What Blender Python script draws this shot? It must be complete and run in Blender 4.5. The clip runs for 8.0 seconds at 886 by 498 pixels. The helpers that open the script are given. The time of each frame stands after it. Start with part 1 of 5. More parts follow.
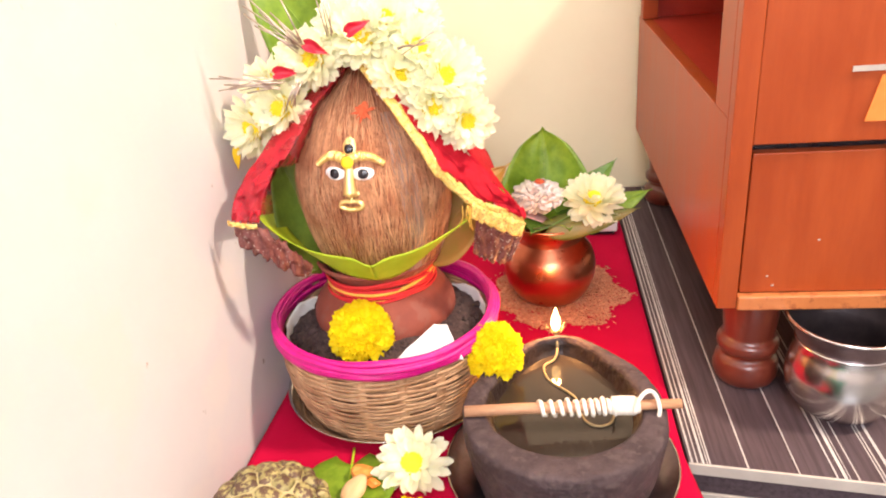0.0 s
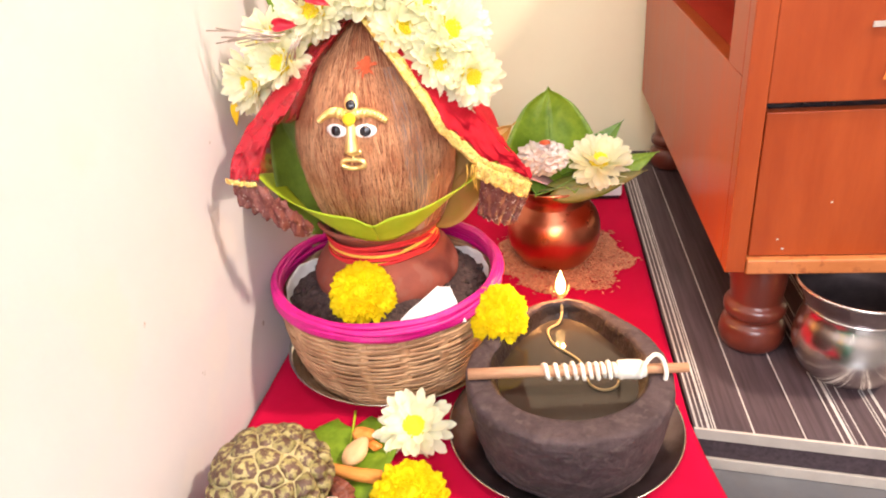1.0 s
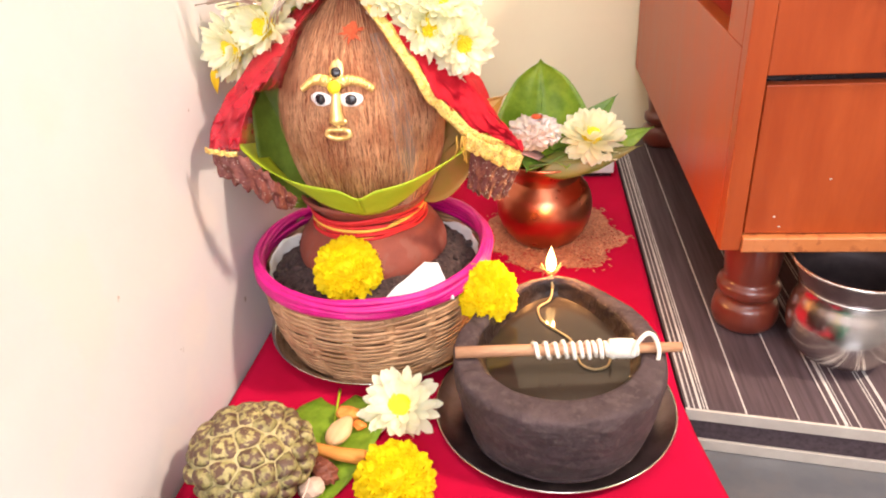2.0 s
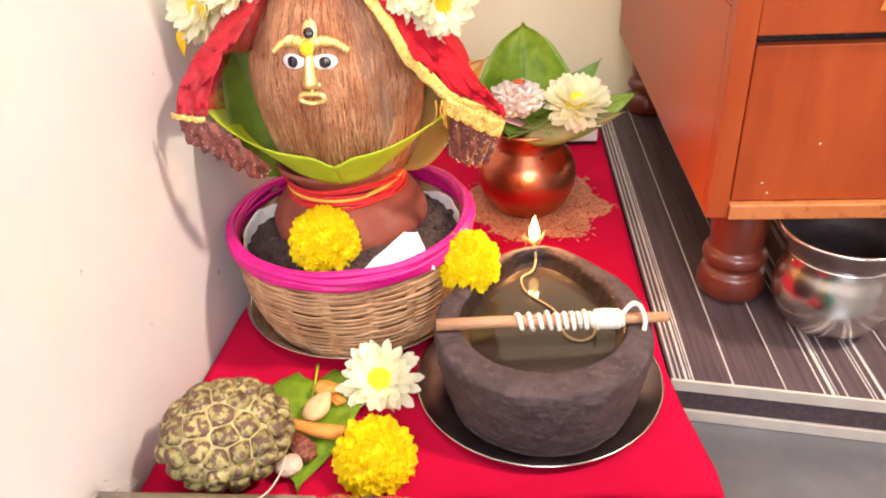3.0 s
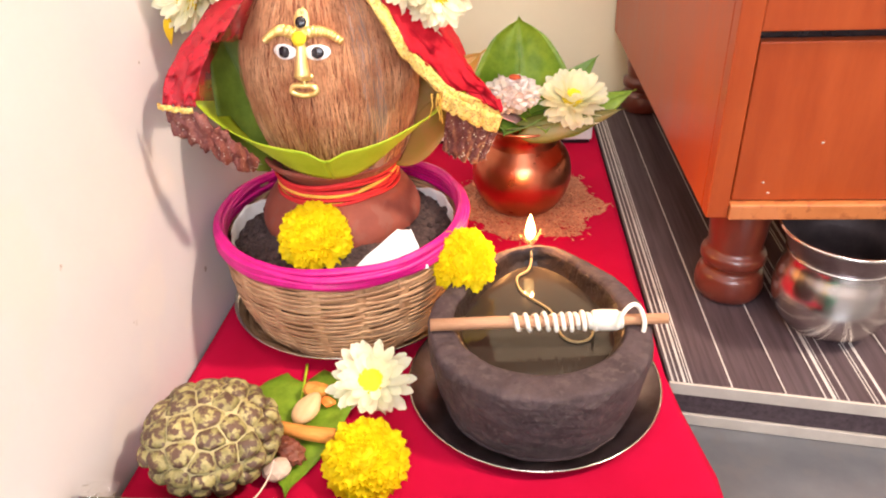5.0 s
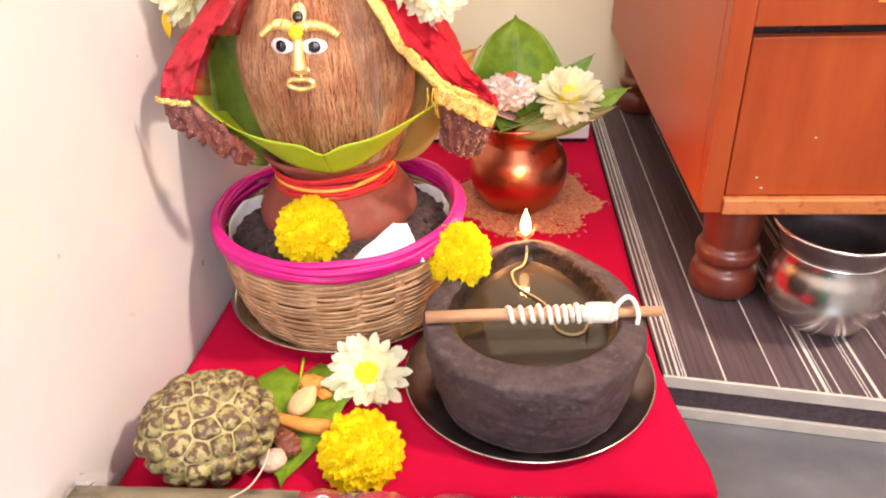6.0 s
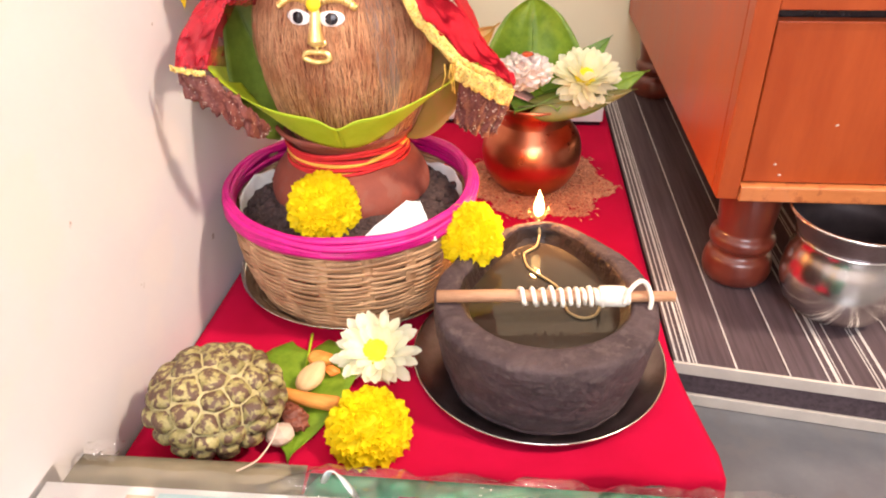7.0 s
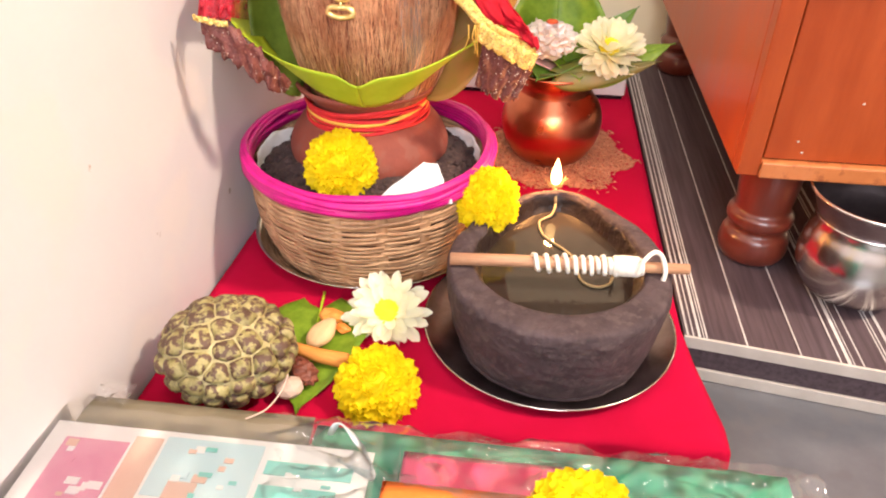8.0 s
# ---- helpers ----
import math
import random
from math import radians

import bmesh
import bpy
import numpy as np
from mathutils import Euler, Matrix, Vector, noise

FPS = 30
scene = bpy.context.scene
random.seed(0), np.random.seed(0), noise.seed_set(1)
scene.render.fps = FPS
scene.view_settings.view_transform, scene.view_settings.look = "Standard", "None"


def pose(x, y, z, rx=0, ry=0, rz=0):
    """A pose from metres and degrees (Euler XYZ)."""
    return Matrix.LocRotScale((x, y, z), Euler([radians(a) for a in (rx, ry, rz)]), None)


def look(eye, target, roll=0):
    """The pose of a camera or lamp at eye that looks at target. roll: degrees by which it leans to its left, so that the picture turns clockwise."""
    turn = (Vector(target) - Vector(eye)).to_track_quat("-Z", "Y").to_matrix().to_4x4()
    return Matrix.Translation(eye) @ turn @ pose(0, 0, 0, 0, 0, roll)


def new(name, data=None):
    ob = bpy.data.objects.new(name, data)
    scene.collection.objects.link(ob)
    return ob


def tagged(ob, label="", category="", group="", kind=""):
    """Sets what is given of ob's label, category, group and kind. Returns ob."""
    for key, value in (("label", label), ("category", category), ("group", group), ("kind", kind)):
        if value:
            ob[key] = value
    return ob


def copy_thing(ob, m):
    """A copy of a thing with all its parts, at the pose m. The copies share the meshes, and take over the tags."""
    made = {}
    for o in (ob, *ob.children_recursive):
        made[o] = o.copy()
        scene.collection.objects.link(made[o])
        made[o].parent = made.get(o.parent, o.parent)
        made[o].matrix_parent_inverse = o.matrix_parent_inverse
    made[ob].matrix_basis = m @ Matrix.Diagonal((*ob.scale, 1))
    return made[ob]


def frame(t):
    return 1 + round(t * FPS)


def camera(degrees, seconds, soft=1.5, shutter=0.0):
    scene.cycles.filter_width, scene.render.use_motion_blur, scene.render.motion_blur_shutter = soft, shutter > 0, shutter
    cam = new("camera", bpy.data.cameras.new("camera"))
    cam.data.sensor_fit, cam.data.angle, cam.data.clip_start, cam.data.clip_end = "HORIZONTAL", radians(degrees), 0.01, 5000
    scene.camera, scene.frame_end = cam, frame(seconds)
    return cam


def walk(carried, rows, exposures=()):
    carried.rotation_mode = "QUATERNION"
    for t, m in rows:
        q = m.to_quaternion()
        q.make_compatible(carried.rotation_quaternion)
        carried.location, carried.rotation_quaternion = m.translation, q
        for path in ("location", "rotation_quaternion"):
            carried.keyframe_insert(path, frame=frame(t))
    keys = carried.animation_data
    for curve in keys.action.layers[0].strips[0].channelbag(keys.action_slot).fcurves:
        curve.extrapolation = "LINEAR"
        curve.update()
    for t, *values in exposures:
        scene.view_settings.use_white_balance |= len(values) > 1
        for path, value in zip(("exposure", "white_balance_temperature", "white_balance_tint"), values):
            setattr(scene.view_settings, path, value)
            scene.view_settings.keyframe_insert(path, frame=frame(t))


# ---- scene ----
cam = camera(61.4, 8.0, soft=2.0)
PATH = [
    (0, (0.013, -0.044, 0.441), (-0.237, 1.744, -0.419), -5.0),
    (0.5, (0.01, -0.038, 0.435), (-0.243, 1.727, -0.472), -5.0),
    (1, (0.007, -0.035, 0.43), (-0.241, 1.715, -0.507), -4.7),
    (1.5, (0.004, -0.026, 0.423), (-0.229, 1.707, -0.549), -4.1),
    (2.8, (0.008, -0.01, 0.408), (-0.176, 1.701, -0.61), -3.6),
    (3, (0.005, -0.005, 0.405), (-0.167, 1.689, -0.645), -3.5),
    (3.5, (0.003, 0.001, 0.397), (-0.161, 1.701, -0.643), -3.1),
    (4, (0.0, 0.009, 0.397), (-0.15, 1.71, -0.643), -2.9),
    (4.5, (0.002, 0.006, 0.397), (-0.155, 1.697, -0.66), -2.9),
    (5.8, (-0.008, 0.011, 0.392), (-0.111, 1.714, -0.652), -1.5),
    (6, (0.002, 0.0, 0.391), (-0.136, 1.701, -0.651), -2.3),
    (6.5, (-0.002, 0.009, 0.392), (-0.123, 1.693, -0.68), -1.5),
    (7, (-0.004, 0.002, 0.386), (-0.154, 1.678, -0.694), -1.0),
    (7.5, (-0.003, 0.001, 0.384), (-0.173, 1.658, -0.723), -0.3),
    (8, (-0.005, -0.003, 0.378), (-0.185, 1.634, -0.757), 0.9),
]
walk(cam, [(t, look(eye, target, roll)) for t, eye, target, roll in PATH],
     exposures=[(0.0, 0.24, 6600, 17), (1.5, 0.22, 6600, 17), (3.0, 0.18, 6600, 17), (8.0, 0.18, 6600, 17)])


# ---- light ----
world = bpy.data.worlds.new("room_air")
scene.world = world
world.use_nodes = True
world.node_tree.nodes["Background"].inputs[0].default_value = (0.9, 0.95, 1.0, 1)
world.node_tree.nodes["Background"].inputs[1].default_value = 0.05


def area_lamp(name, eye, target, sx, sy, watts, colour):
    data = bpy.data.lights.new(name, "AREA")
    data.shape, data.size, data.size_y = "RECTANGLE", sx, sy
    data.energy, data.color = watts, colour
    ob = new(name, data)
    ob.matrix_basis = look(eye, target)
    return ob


area_lamp("wall_lamp_light", (1.60, 0.15, 2.05), (-0.15, 0.5, 0.2), 0.22, 0.22, 70, (1.0, 0.83, 0.63))
# Unseen overhead fill, added to brighten upward-facing cloth and packets.
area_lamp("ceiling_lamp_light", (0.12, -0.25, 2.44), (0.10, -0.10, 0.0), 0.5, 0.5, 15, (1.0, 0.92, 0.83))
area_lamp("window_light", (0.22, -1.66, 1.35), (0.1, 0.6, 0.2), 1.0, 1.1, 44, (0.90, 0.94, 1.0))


# ---- materials ----
def nodes_of(name):
    m = bpy.data.materials.new(name)
    m.use_nodes = True
    nt = m.node_tree
    return m, nt, nt.nodes["Principled BSDF"]


def surface(name, c1, c2, rough=0.6, scale=30.0, stretch=(1, 1, 1), bump=0.2, fine=200.0, metal=0.0, c3=None,
            island=0.0, coat=0.0, spec=0.5, sub=0.0, depth=0.001, rough2=None, sheen=0.0, trans=0.0, placed=False, patch=0.54, speck=None):
    """Two colours mixed by a broad noise, a third in blotches, and a fine relief."""
    m, nt, b = nodes_of(name)
    n, l = nt.nodes, nt.links
    tc = n.new("ShaderNodeTexCoord")
    mp = n.new("ShaderNodeMapping")
    mp.inputs["Scale"].default_value = stretch
    if placed:
        l.new(n.new("ShaderNodeNewGeometry").outputs["Position"], mp.inputs["Vector"])
    else:
        l.new(tc.outputs["Object"], mp.inputs["Vector"])
    n1 = n.new("ShaderNodeTexNoise")
    n1.inputs["Scale"].default_value, n1.inputs["Detail"].default_value = scale, 6
    n1.inputs["Roughness"].default_value = 0.65
    l.new(mp.outputs[0], n1.inputs["Vector"])
    ramp = n.new("ShaderNodeValToRGB")
    ramp.color_ramp.elements[0].position, ramp.color_ramp.elements[1].position = 0.35, 0.65
    ramp.color_ramp.elements[0].color, ramp.color_ramp.elements[1].color = (*c1, 1), (*c2, 1)
    l.new(n1.outputs["Fac"], ramp.inputs[0])
    out = ramp.outputs[0]
    n2 = n.new("ShaderNodeTexNoise")
    n2.inputs["Scale"].default_value, n2.inputs["Detail"].default_value = fine, 5
    l.new(mp.outputs[0], n2.inputs["Vector"])
    if c3:
        n3 = n.new("ShaderNodeTexNoise")
        n3.inputs["Scale"].default_value, n3.inputs["Detail"].default_value = scale * 2.7, 4
        l.new(mp.outputs[0], n3.inputs["Vector"])
        r3 = n.new("ShaderNodeValToRGB")
        r3.color_ramp.elements[0].position, r3.color_ramp.elements[1].position = patch, patch + 0.08
        l.new(n3.outputs["Fac"], r3.inputs[0])
        mx = n.new("ShaderNodeMix")
        mx.data_type = "RGBA"
        l.new(r3.outputs[0], mx.inputs[0])
        l.new(out, mx.inputs[6])
        mx.inputs[7].default_value = (*c3, 1)
        out = mx.outputs[2]
    if speck:
        n4 = n.new("ShaderNodeTexNoise")
        n4.inputs["Scale"].default_value, n4.inputs["Detail"].default_value = 75, 2
        l.new(mp.outputs[0], n4.inputs["Vector"])
        r4 = n.new("ShaderNodeValToRGB")
        r4.color_ramp.elements[0].position, r4.color_ramp.elements[1].position = 0.765, 0.80
        l.new(n4.outputs["Fac"], r4.inputs[0])
        mk = n.new("ShaderNodeMix")
        mk.data_type = "RGBA"
        l.new(r4.outputs[0], mk.inputs[0])
        l.new(out, mk.inputs[6])
        mk.inputs[7].default_value = (*speck, 1)
        out = mk.outputs[2]
    if island:
        oi = n.new("ShaderNodeObjectInfo")
        geo = n.new("ShaderNodeNewGeometry")
        add = n.new("ShaderNodeMath")
        add.operation = "ADD"
        l.new(oi.outputs["Random"], add.inputs[0])
        l.new(geo.outputs["Random Per Island"], add.inputs[1])
        mr = n.new("ShaderNodeMapRange")
        mr.inputs[2].default_value = 2.0
        mr.inputs[3].default_value, mr.inputs[4].default_value = 1 - island, 1 + island
        l.new(add.outputs[0], mr.inputs[0])
        hs = n.new("ShaderNodeHueSaturation")
        l.new(mr.outputs[0], hs.inputs["Value"])
        l.new(out, hs.inputs["Color"])
        out = hs.outputs[0]
    l.new(out, b.inputs["Base Color"])
    if rough2 is not None:
        mr2 = n.new("ShaderNodeMapRange")
        mr2.inputs[1].default_value, mr2.inputs[2].default_value = 0.3, 0.7
        mr2.inputs[3].default_value, mr2.inputs[4].default_value = rough, rough2
        l.new(n1.outputs["Fac"], mr2.inputs[0])
        l.new(mr2.outputs[0], b.inputs["Roughness"])
    else:
        b.inputs["Roughness"].default_value = rough
    b.inputs["Metallic"].default_value = metal
    b.inputs["Coat Weight"].default_value = coat
    b.inputs["Coat Roughness"].default_value = 0.12
    b.inputs["Specular IOR Level"].default_value = spec
    b.inputs["Sheen Weight"].default_value = sheen
    if sub:
        b.inputs["Subsurface Weight"].default_value = sub
        b.inputs["Subsurface Radius"].default_value = (0.01, 0.006, 0.003)
        b.inputs["Subsurface Scale"].default_value = 0.3
    if bump:
        bp = n.new("ShaderNodeBump")
        bp.inputs["Strength"].default_value, bp.inputs["Distance"].default_value = bump, depth
        l.new(n2.outputs["Fac"], bp.inputs["Height"])
        l.new(bp.outputs[0], b.inputs["Normal"])
    if trans:
        tl = n.new("ShaderNodeBsdfTranslucent")
        ms = n.new("ShaderNodeMixShader")
        ms.inputs[0].default_value = trans
        l.new(out, tl.inputs["Color"])
        l.new(b.outputs[0], ms.inputs[1])
        l.new(tl.outputs[0], ms.inputs[2])
        l.new(ms.outputs[0], n["Material Output"].inputs["Surface"])
    return m


WALL = surface("white_wall_paint", (0.585, 0.565, 0.59), (0.625, 0.605, 0.63), 0.6, 4, bump=0.15, fine=70, depth=0.002, c3=(0.63, 0.595, 0.595), speck=(0.36, 0.32, 0.30))
CREAM = surface("cream_wall_paint", (0.77, 0.70, 0.47), (0.81, 0.74, 0.51), 0.6, 5, bump=0.12, fine=90, depth=0.002)
FLOOR = surface("grey_stone_floor", (0.078, 0.082, 0.094), (0.115, 0.119, 0.132), 0.28, 14, bump=0.04, fine=160, c3=(0.098, 0.098, 0.107))
CLOTH = surface("red_cotton_cloth", (0.395, 0.003, 0.031), (0.445, 0.004, 0.038), 0.9, 18, bump=0.4, fine=1500, depth=0.0006, spec=0.08)
STOOLWOOD = surface("pale_plank_wood", (0.42, 0.24, 0.12), (0.50, 0.30, 0.16), 0.6, 20, (8, 1, 8), bump=0.2)
LAMINATE = surface("charcoal_wood_laminate", (0.045, 0.029, 0.034), (0.088, 0.062, 0.070), 0.5, 26, (9, 0.35, 9), bump=0.25, fine=120, depth=0.0005, spec=0.3)
INLAY = surface("silver_inlay_line", (0.40, 0.38, 0.37), (0.56, 0.54, 0.52), 0.35, 60, bump=0.05)
EDGEBAND = surface("pale_edge_band", (0.43, 0.38, 0.33), (0.51, 0.46, 0.40), 0.45, 40, bump=0.1)
TEAK = surface("orange_teak_varnish", (0.30, 0.046, 0.009), (0.375, 0.067, 0.013), 0.36, 9, (5, 5, 0.8), bump=0.08, fine=140, coat=0.12, depth=0.0004, rough2=0.46, spec=0.3)
# Red-brown leg varnish, darkened to paint in the shade under the cabinet.
TEAKSHADE = surface("shaded_red_brown_varnish", (0.105, 0.018, 0.010), (0.15, 0.028, 0.015), 0.30, 12, (4, 4, 1), bump=0.08, fine=140, coat=0.35, depth=0.0004)
TEAKWORN = surface("worn_teak_edge", (0.48, 0.15, 0.045), (0.55, 0.19, 0.06), 0.4, 40, bump=0.2, c3=(0.36, 0.105, 0.033), coat=0.3)
STEEL = surface("brushed_steel", (0.62, 0.60, 0.58), (0.72, 0.70, 0.68), 0.14, 30, bump=0.03, fine=300, metal=1.0, rough2=0.24)
# Steel darkened in the colour: collar shade, and dark reflections in the lamp tray.
STEELSHADE = surface("shade_dark_steel", (0.22, 0.17, 0.18), (0.32, 0.26, 0.27), 0.28, 40, bump=0.06, fine=300, metal=1.0, rough2=0.42)
TEAKRED = surface("red_varnished_inside", (0.42, 0.036, 0.020), (0.50, 0.050, 0.026), 0.35, 12, (4, 1, 4), bump=0.08, fine=140, coat=0.2, depth=0.0004)
COPPER = surface("polished_copper", (0.52, 0.16, 0.085), (0.62, 0.22, 0.12), 0.24, 22, bump=0.06, fine=180, metal=1.0, rough2=0.38)
CLAY = surface("terracotta_clay", (0.22, 0.048, 0.030), (0.29, 0.070, 0.042), 0.75, 30, bump=0.3, fine=260, c3=(0.25, 0.075, 0.05))
BAMBOO = surface("split_bamboo", (0.36, 0.19, 0.095), (0.58, 0.36, 0.20), 0.6, 60, (1, 1, 1), bump=0.3, fine=400, island=0.34, depth=0.0005)
PINK = surface("magenta_dyed_straw", (0.50, 0.002, 0.17), (0.66, 0.006, 0.23), 0.45, 90, bump=0.4, fine=500, island=0.2, depth=0.0006)
SOIL = surface("dark_soil", (0.038, 0.022, 0.022), (0.078, 0.047, 0.044), 0.95, 120, bump=0.9, fine=500, c3=(0.09, 0.055, 0.048), depth=0.003, island=0.3)
PAPER = surface("white_tissue_paper", (0.72, 0.71, 0.70), (0.80, 0.79, 0.78), 0.8, 40, bump=0.3, fine=150, depth=0.001)
HUSK = surface("coconut_husk", (0.22, 0.062, 0.026), (0.42, 0.155, 0.070), 0.75, 40, (7, 7, 0.22), bump=0.9, fine=150, c3=(0.16, 0.044, 0.019), depth=0.0016)
FIBRE = surface("coir_fibre", (0.48, 0.19, 0.085), (0.74, 0.42, 0.23), 0.6, 40, bump=0.0, island=0.35)
HUSKGREY = surface("grey_husk_skin", (0.27, 0.155, 0.11), (0.38, 0.25, 0.20), 0.5, 30, (5, 5, 0.6), bump=0.5, fine=150)
GOLD = surface("gilt_metal", (0.92, 0.66, 0.22), (0.98, 0.78, 0.36), 0.4, 60, bump=0.1, fine=500, metal=0.75)
ENAMEL = surface("white_enamel", (0.82, 0.81, 0.80), (0.86, 0.85, 0.84), 0.25, 30, bump=0.0)
# Enamel of the ornament discs; also paints shade at drawer gap and box foot.
BLACK = surface("black_enamel_and_shade", (0.012, 0.01, 0.014), (0.02, 0.016, 0.02), 0.25, 30, bump=0.0)
TURMERIC = surface("turmeric_paste", (0.80, 0.52, 0.01), (0.88, 0.62, 0.02), 0.8, 60, bump=0.4, fine=300)
VERMILION = surface("vermilion_powder", (0.48, 0.075, 0.025), (0.62, 0.11, 0.04), 0.95, 90, bump=0.5, fine=400)
LEAF = surface("betel_leaf_green", (0.16, 0.30, 0.016), (0.29, 0.46, 0.036), 0.42, 60, bump=0.35, fine=160, island=0.15, trans=0.3)
LEAFPALE = surface("pale_leaf_face", (0.44, 0.61, 0.022), (0.54, 0.70, 0.04), 0.5, 40, bump=0.25, fine=160, trans=0.2)
LEAFDARK = surface("deep_leaf_green", (0.075, 0.16, 0.018), (0.13, 0.26, 0.030), 0.4, 50, bump=0.35, fine=160)
LEAFMID = surface("mid_leaf_green", (0.12, 0.19, 0.020), (0.20, 0.30, 0.035), 0.5, 50, bump=0.35, fine=160, trans=0.2)
LEAFDRY = surface("browning_leaf", (0.30, 0.22, 0.03), (0.42, 0.20, 0.05), 0.5, 40, bump=0.35, fine=160)
LEAFOLIVE = surface("dull_olive_leaf", (0.075, 0.11, 0.014), (0.17, 0.13, 0.028), 0.5, 40, bump=0.35, fine=160)
SCARF = surface("red_net_scarf", (0.50, 0.006, 0.018), (0.66, 0.014, 0.034), 0.6, 120, bump=0.6, fine=900, depth=0.0008, spec=0.25, trans=0.25)
ZARI = surface("gold_zari_border", (0.80, 0.48, 0.08), (0.95, 0.76, 0.26), 0.38, 260, bump=0.9, fine=700, metal=0.3, depth=0.0012, c3=(0.55, 0.25, 0.08))
LACE = surface("brown_sequin_lace", (0.11, 0.022, 0.020), (0.20, 0.055, 0.042), 0.5, 200, bump=0.9, fine=600, c3=(0.24, 0.085, 0.06))
SEQUIN = surface("silver_sequin", (0.50, 0.41, 0.36), (0.64, 0.55, 0.49), 0.4, 50, bump=0.0, metal=1.0)
PETALW = surface("white_petal", (0.93, 0.93, 0.66), (0.96, 0.96, 0.78), 0.6, 120, bump=0.15, fine=300, island=0.05, trans=0.45)
FLORET = surface("yellow_floret", (0.85, 0.62, 0.01), (0.92, 0.74, 0.03), 0.65, 200, bump=0.5, fine=500)
PETALY = surface("marigold_petal", (0.96, 0.76, 0.006), (0.97, 0.85, 0.02), 0.6, 150, bump=0.15, fine=300, island=0.10, trans=0.45, spec=0.2)
PETALR = surface("red_petal", (0.55, 0.01, 0.03), (0.66, 0.02, 0.05), 0.5, 60, bump=0.3)
WETSTONE = surface("oil_wet_stone", (0.016, 0.010, 0.009), (0.028, 0.018, 0.016), 0.34, 55, bump=0.8, fine=170, depth=0.0022, rough2=0.46, spec=0.3)
STONE = surface("black_stone", (0.046, 0.030, 0.032), (0.076, 0.051, 0.054), 0.85, 55, bump=0.9, fine=170, c3=(0.082, 0.058, 0.058), depth=0.0024, rough2=0.7, spec=0.3)
OIL = surface("dark_lamp_oil", (0.030, 0.023, 0.018), (0.036, 0.028, 0.022), 0.05, 8, bump=0.0, spec=0.3)
COTTON = surface("cotton_wick", (0.78, 0.74, 0.64), (0.86, 0.82, 0.72), 0.9, 120, bump=0.6, fine=900)
OILEDCOTTON = surface("oil_soaked_wick", (0.32, 0.23, 0.10), (0.42, 0.31, 0.15), 0.5, 120, bump=0.4, fine=900)
STICKWOOD = surface("bare_twig_wood", (0.38, 0.19, 0.10), (0.50, 0.28, 0.16), 0.6, 60, (1, 20, 20), bump=0.3, fine=150)
SKIN_SCALE = surface("fruit_scale_green", (0.14, 0.118, 0.038), (0.36, 0.31, 0.13), 0.55, 76, bump=0.7, fine=420, c3=(0.085, 0.045, 0.028), island=0.35, depth=0.0014, placed=True, patch=0.46)
SKIN_GAP = surface("fruit_groove_cream", (0.30, 0.25, 0.10), (0.48, 0.42, 0.22), 0.75, 90, bump=0.4, fine=300)
ALMOND = surface("almond_skin", (0.60, 0.36, 0.17), (0.70, 0.46, 0.24), 0.55, 40, (1, 4, 4), bump=0.3)
CINNAMON = surface("turmeric_root", (0.58, 0.21, 0.035), (0.68, 0.29, 0.055), 0.7, 60, (1, 5, 5), bump=0.5)
RAISIN = surface("dry_date_skin", (0.14, 0.035, 0.02), (0.24, 0.07, 0.04), 0.45, 120, bump=0.9, fine=250, depth=0.003)
LUMP = surface("pale_sugar_lump", (0.52, 0.38, 0.30), (0.62, 0.47, 0.38), 0.6, 60, bump=0.4)
RICE = surface("red_rice_grain", (0.36, 0.12, 0.06), (0.56, 0.24, 0.13), 0.6, 200, bump=0.2, island=0.35)
FOIL = surface("crumpled_foil", (0.56, 0.50, 0.46), (0.74, 0.68, 0.63), 0.5, 60, bump=0.6, fine=160, metal=0.5, depth=0.002)
THREAD_RED = surface("red_thread", (0.60, 0.015, 0.02), (0.72, 0.03, 0.03), 0.7, 100, bump=0.4, fine=900)
THREAD_GOLD = surface("yellow_thread", (0.80, 0.42, 0.05), (0.88, 0.52, 0.09), 0.6, 100, bump=0.4, fine=900)
GREENCLOTH = surface("green_folded_fabric", (0.012, 0.25, 0.15), (0.028, 0.36, 0.22), 0.65, 30, bump=0.3, fine=600)
OLIVECLOTH = surface("olive_folded_fabric", (0.18, 0.155, 0.105), (0.24, 0.21, 0.15), 0.75, 30, bump=0.3, fine=600)
PINKCLOTH = surface("pink_folded_fabric", (0.70, 0.02, 0.13), (0.80, 0.04, 0.19), 0.65, 30, bump=0.3, fine=600)
ORANGECLOTH = surface("orange_folded_fabric", (0.75, 0.16, 0.02), (0.82, 0.22, 0.03), 0.65, 30, bump=0.3, fine=600)
CARDWHITE = surface("white_printed_card", (0.93, 0.94, 0.95), (0.95, 0.96, 0.97), 0.4, 20, bump=0.05)
CARDTEAL = surface("teal_print", (0.16, 0.66, 0.60), (0.30, 0.76, 0.72), 0.4, 20, bump=0.05)
CARDPINK = surface("pink_print", (0.78, 0.28, 0.46), (0.86, 0.42, 0.58), 0.4, 20, bump=0.05)
CARDTAN = surface("tan_print", (0.80, 0.52, 0.42), (0.86, 0.62, 0.52), 0.4, 20, bump=0.05)
CARDBLUE = surface("pale_blue_print", (0.58, 0.82, 0.90), (0.68, 0.88, 0.94), 0.4, 20, bump=0.05)
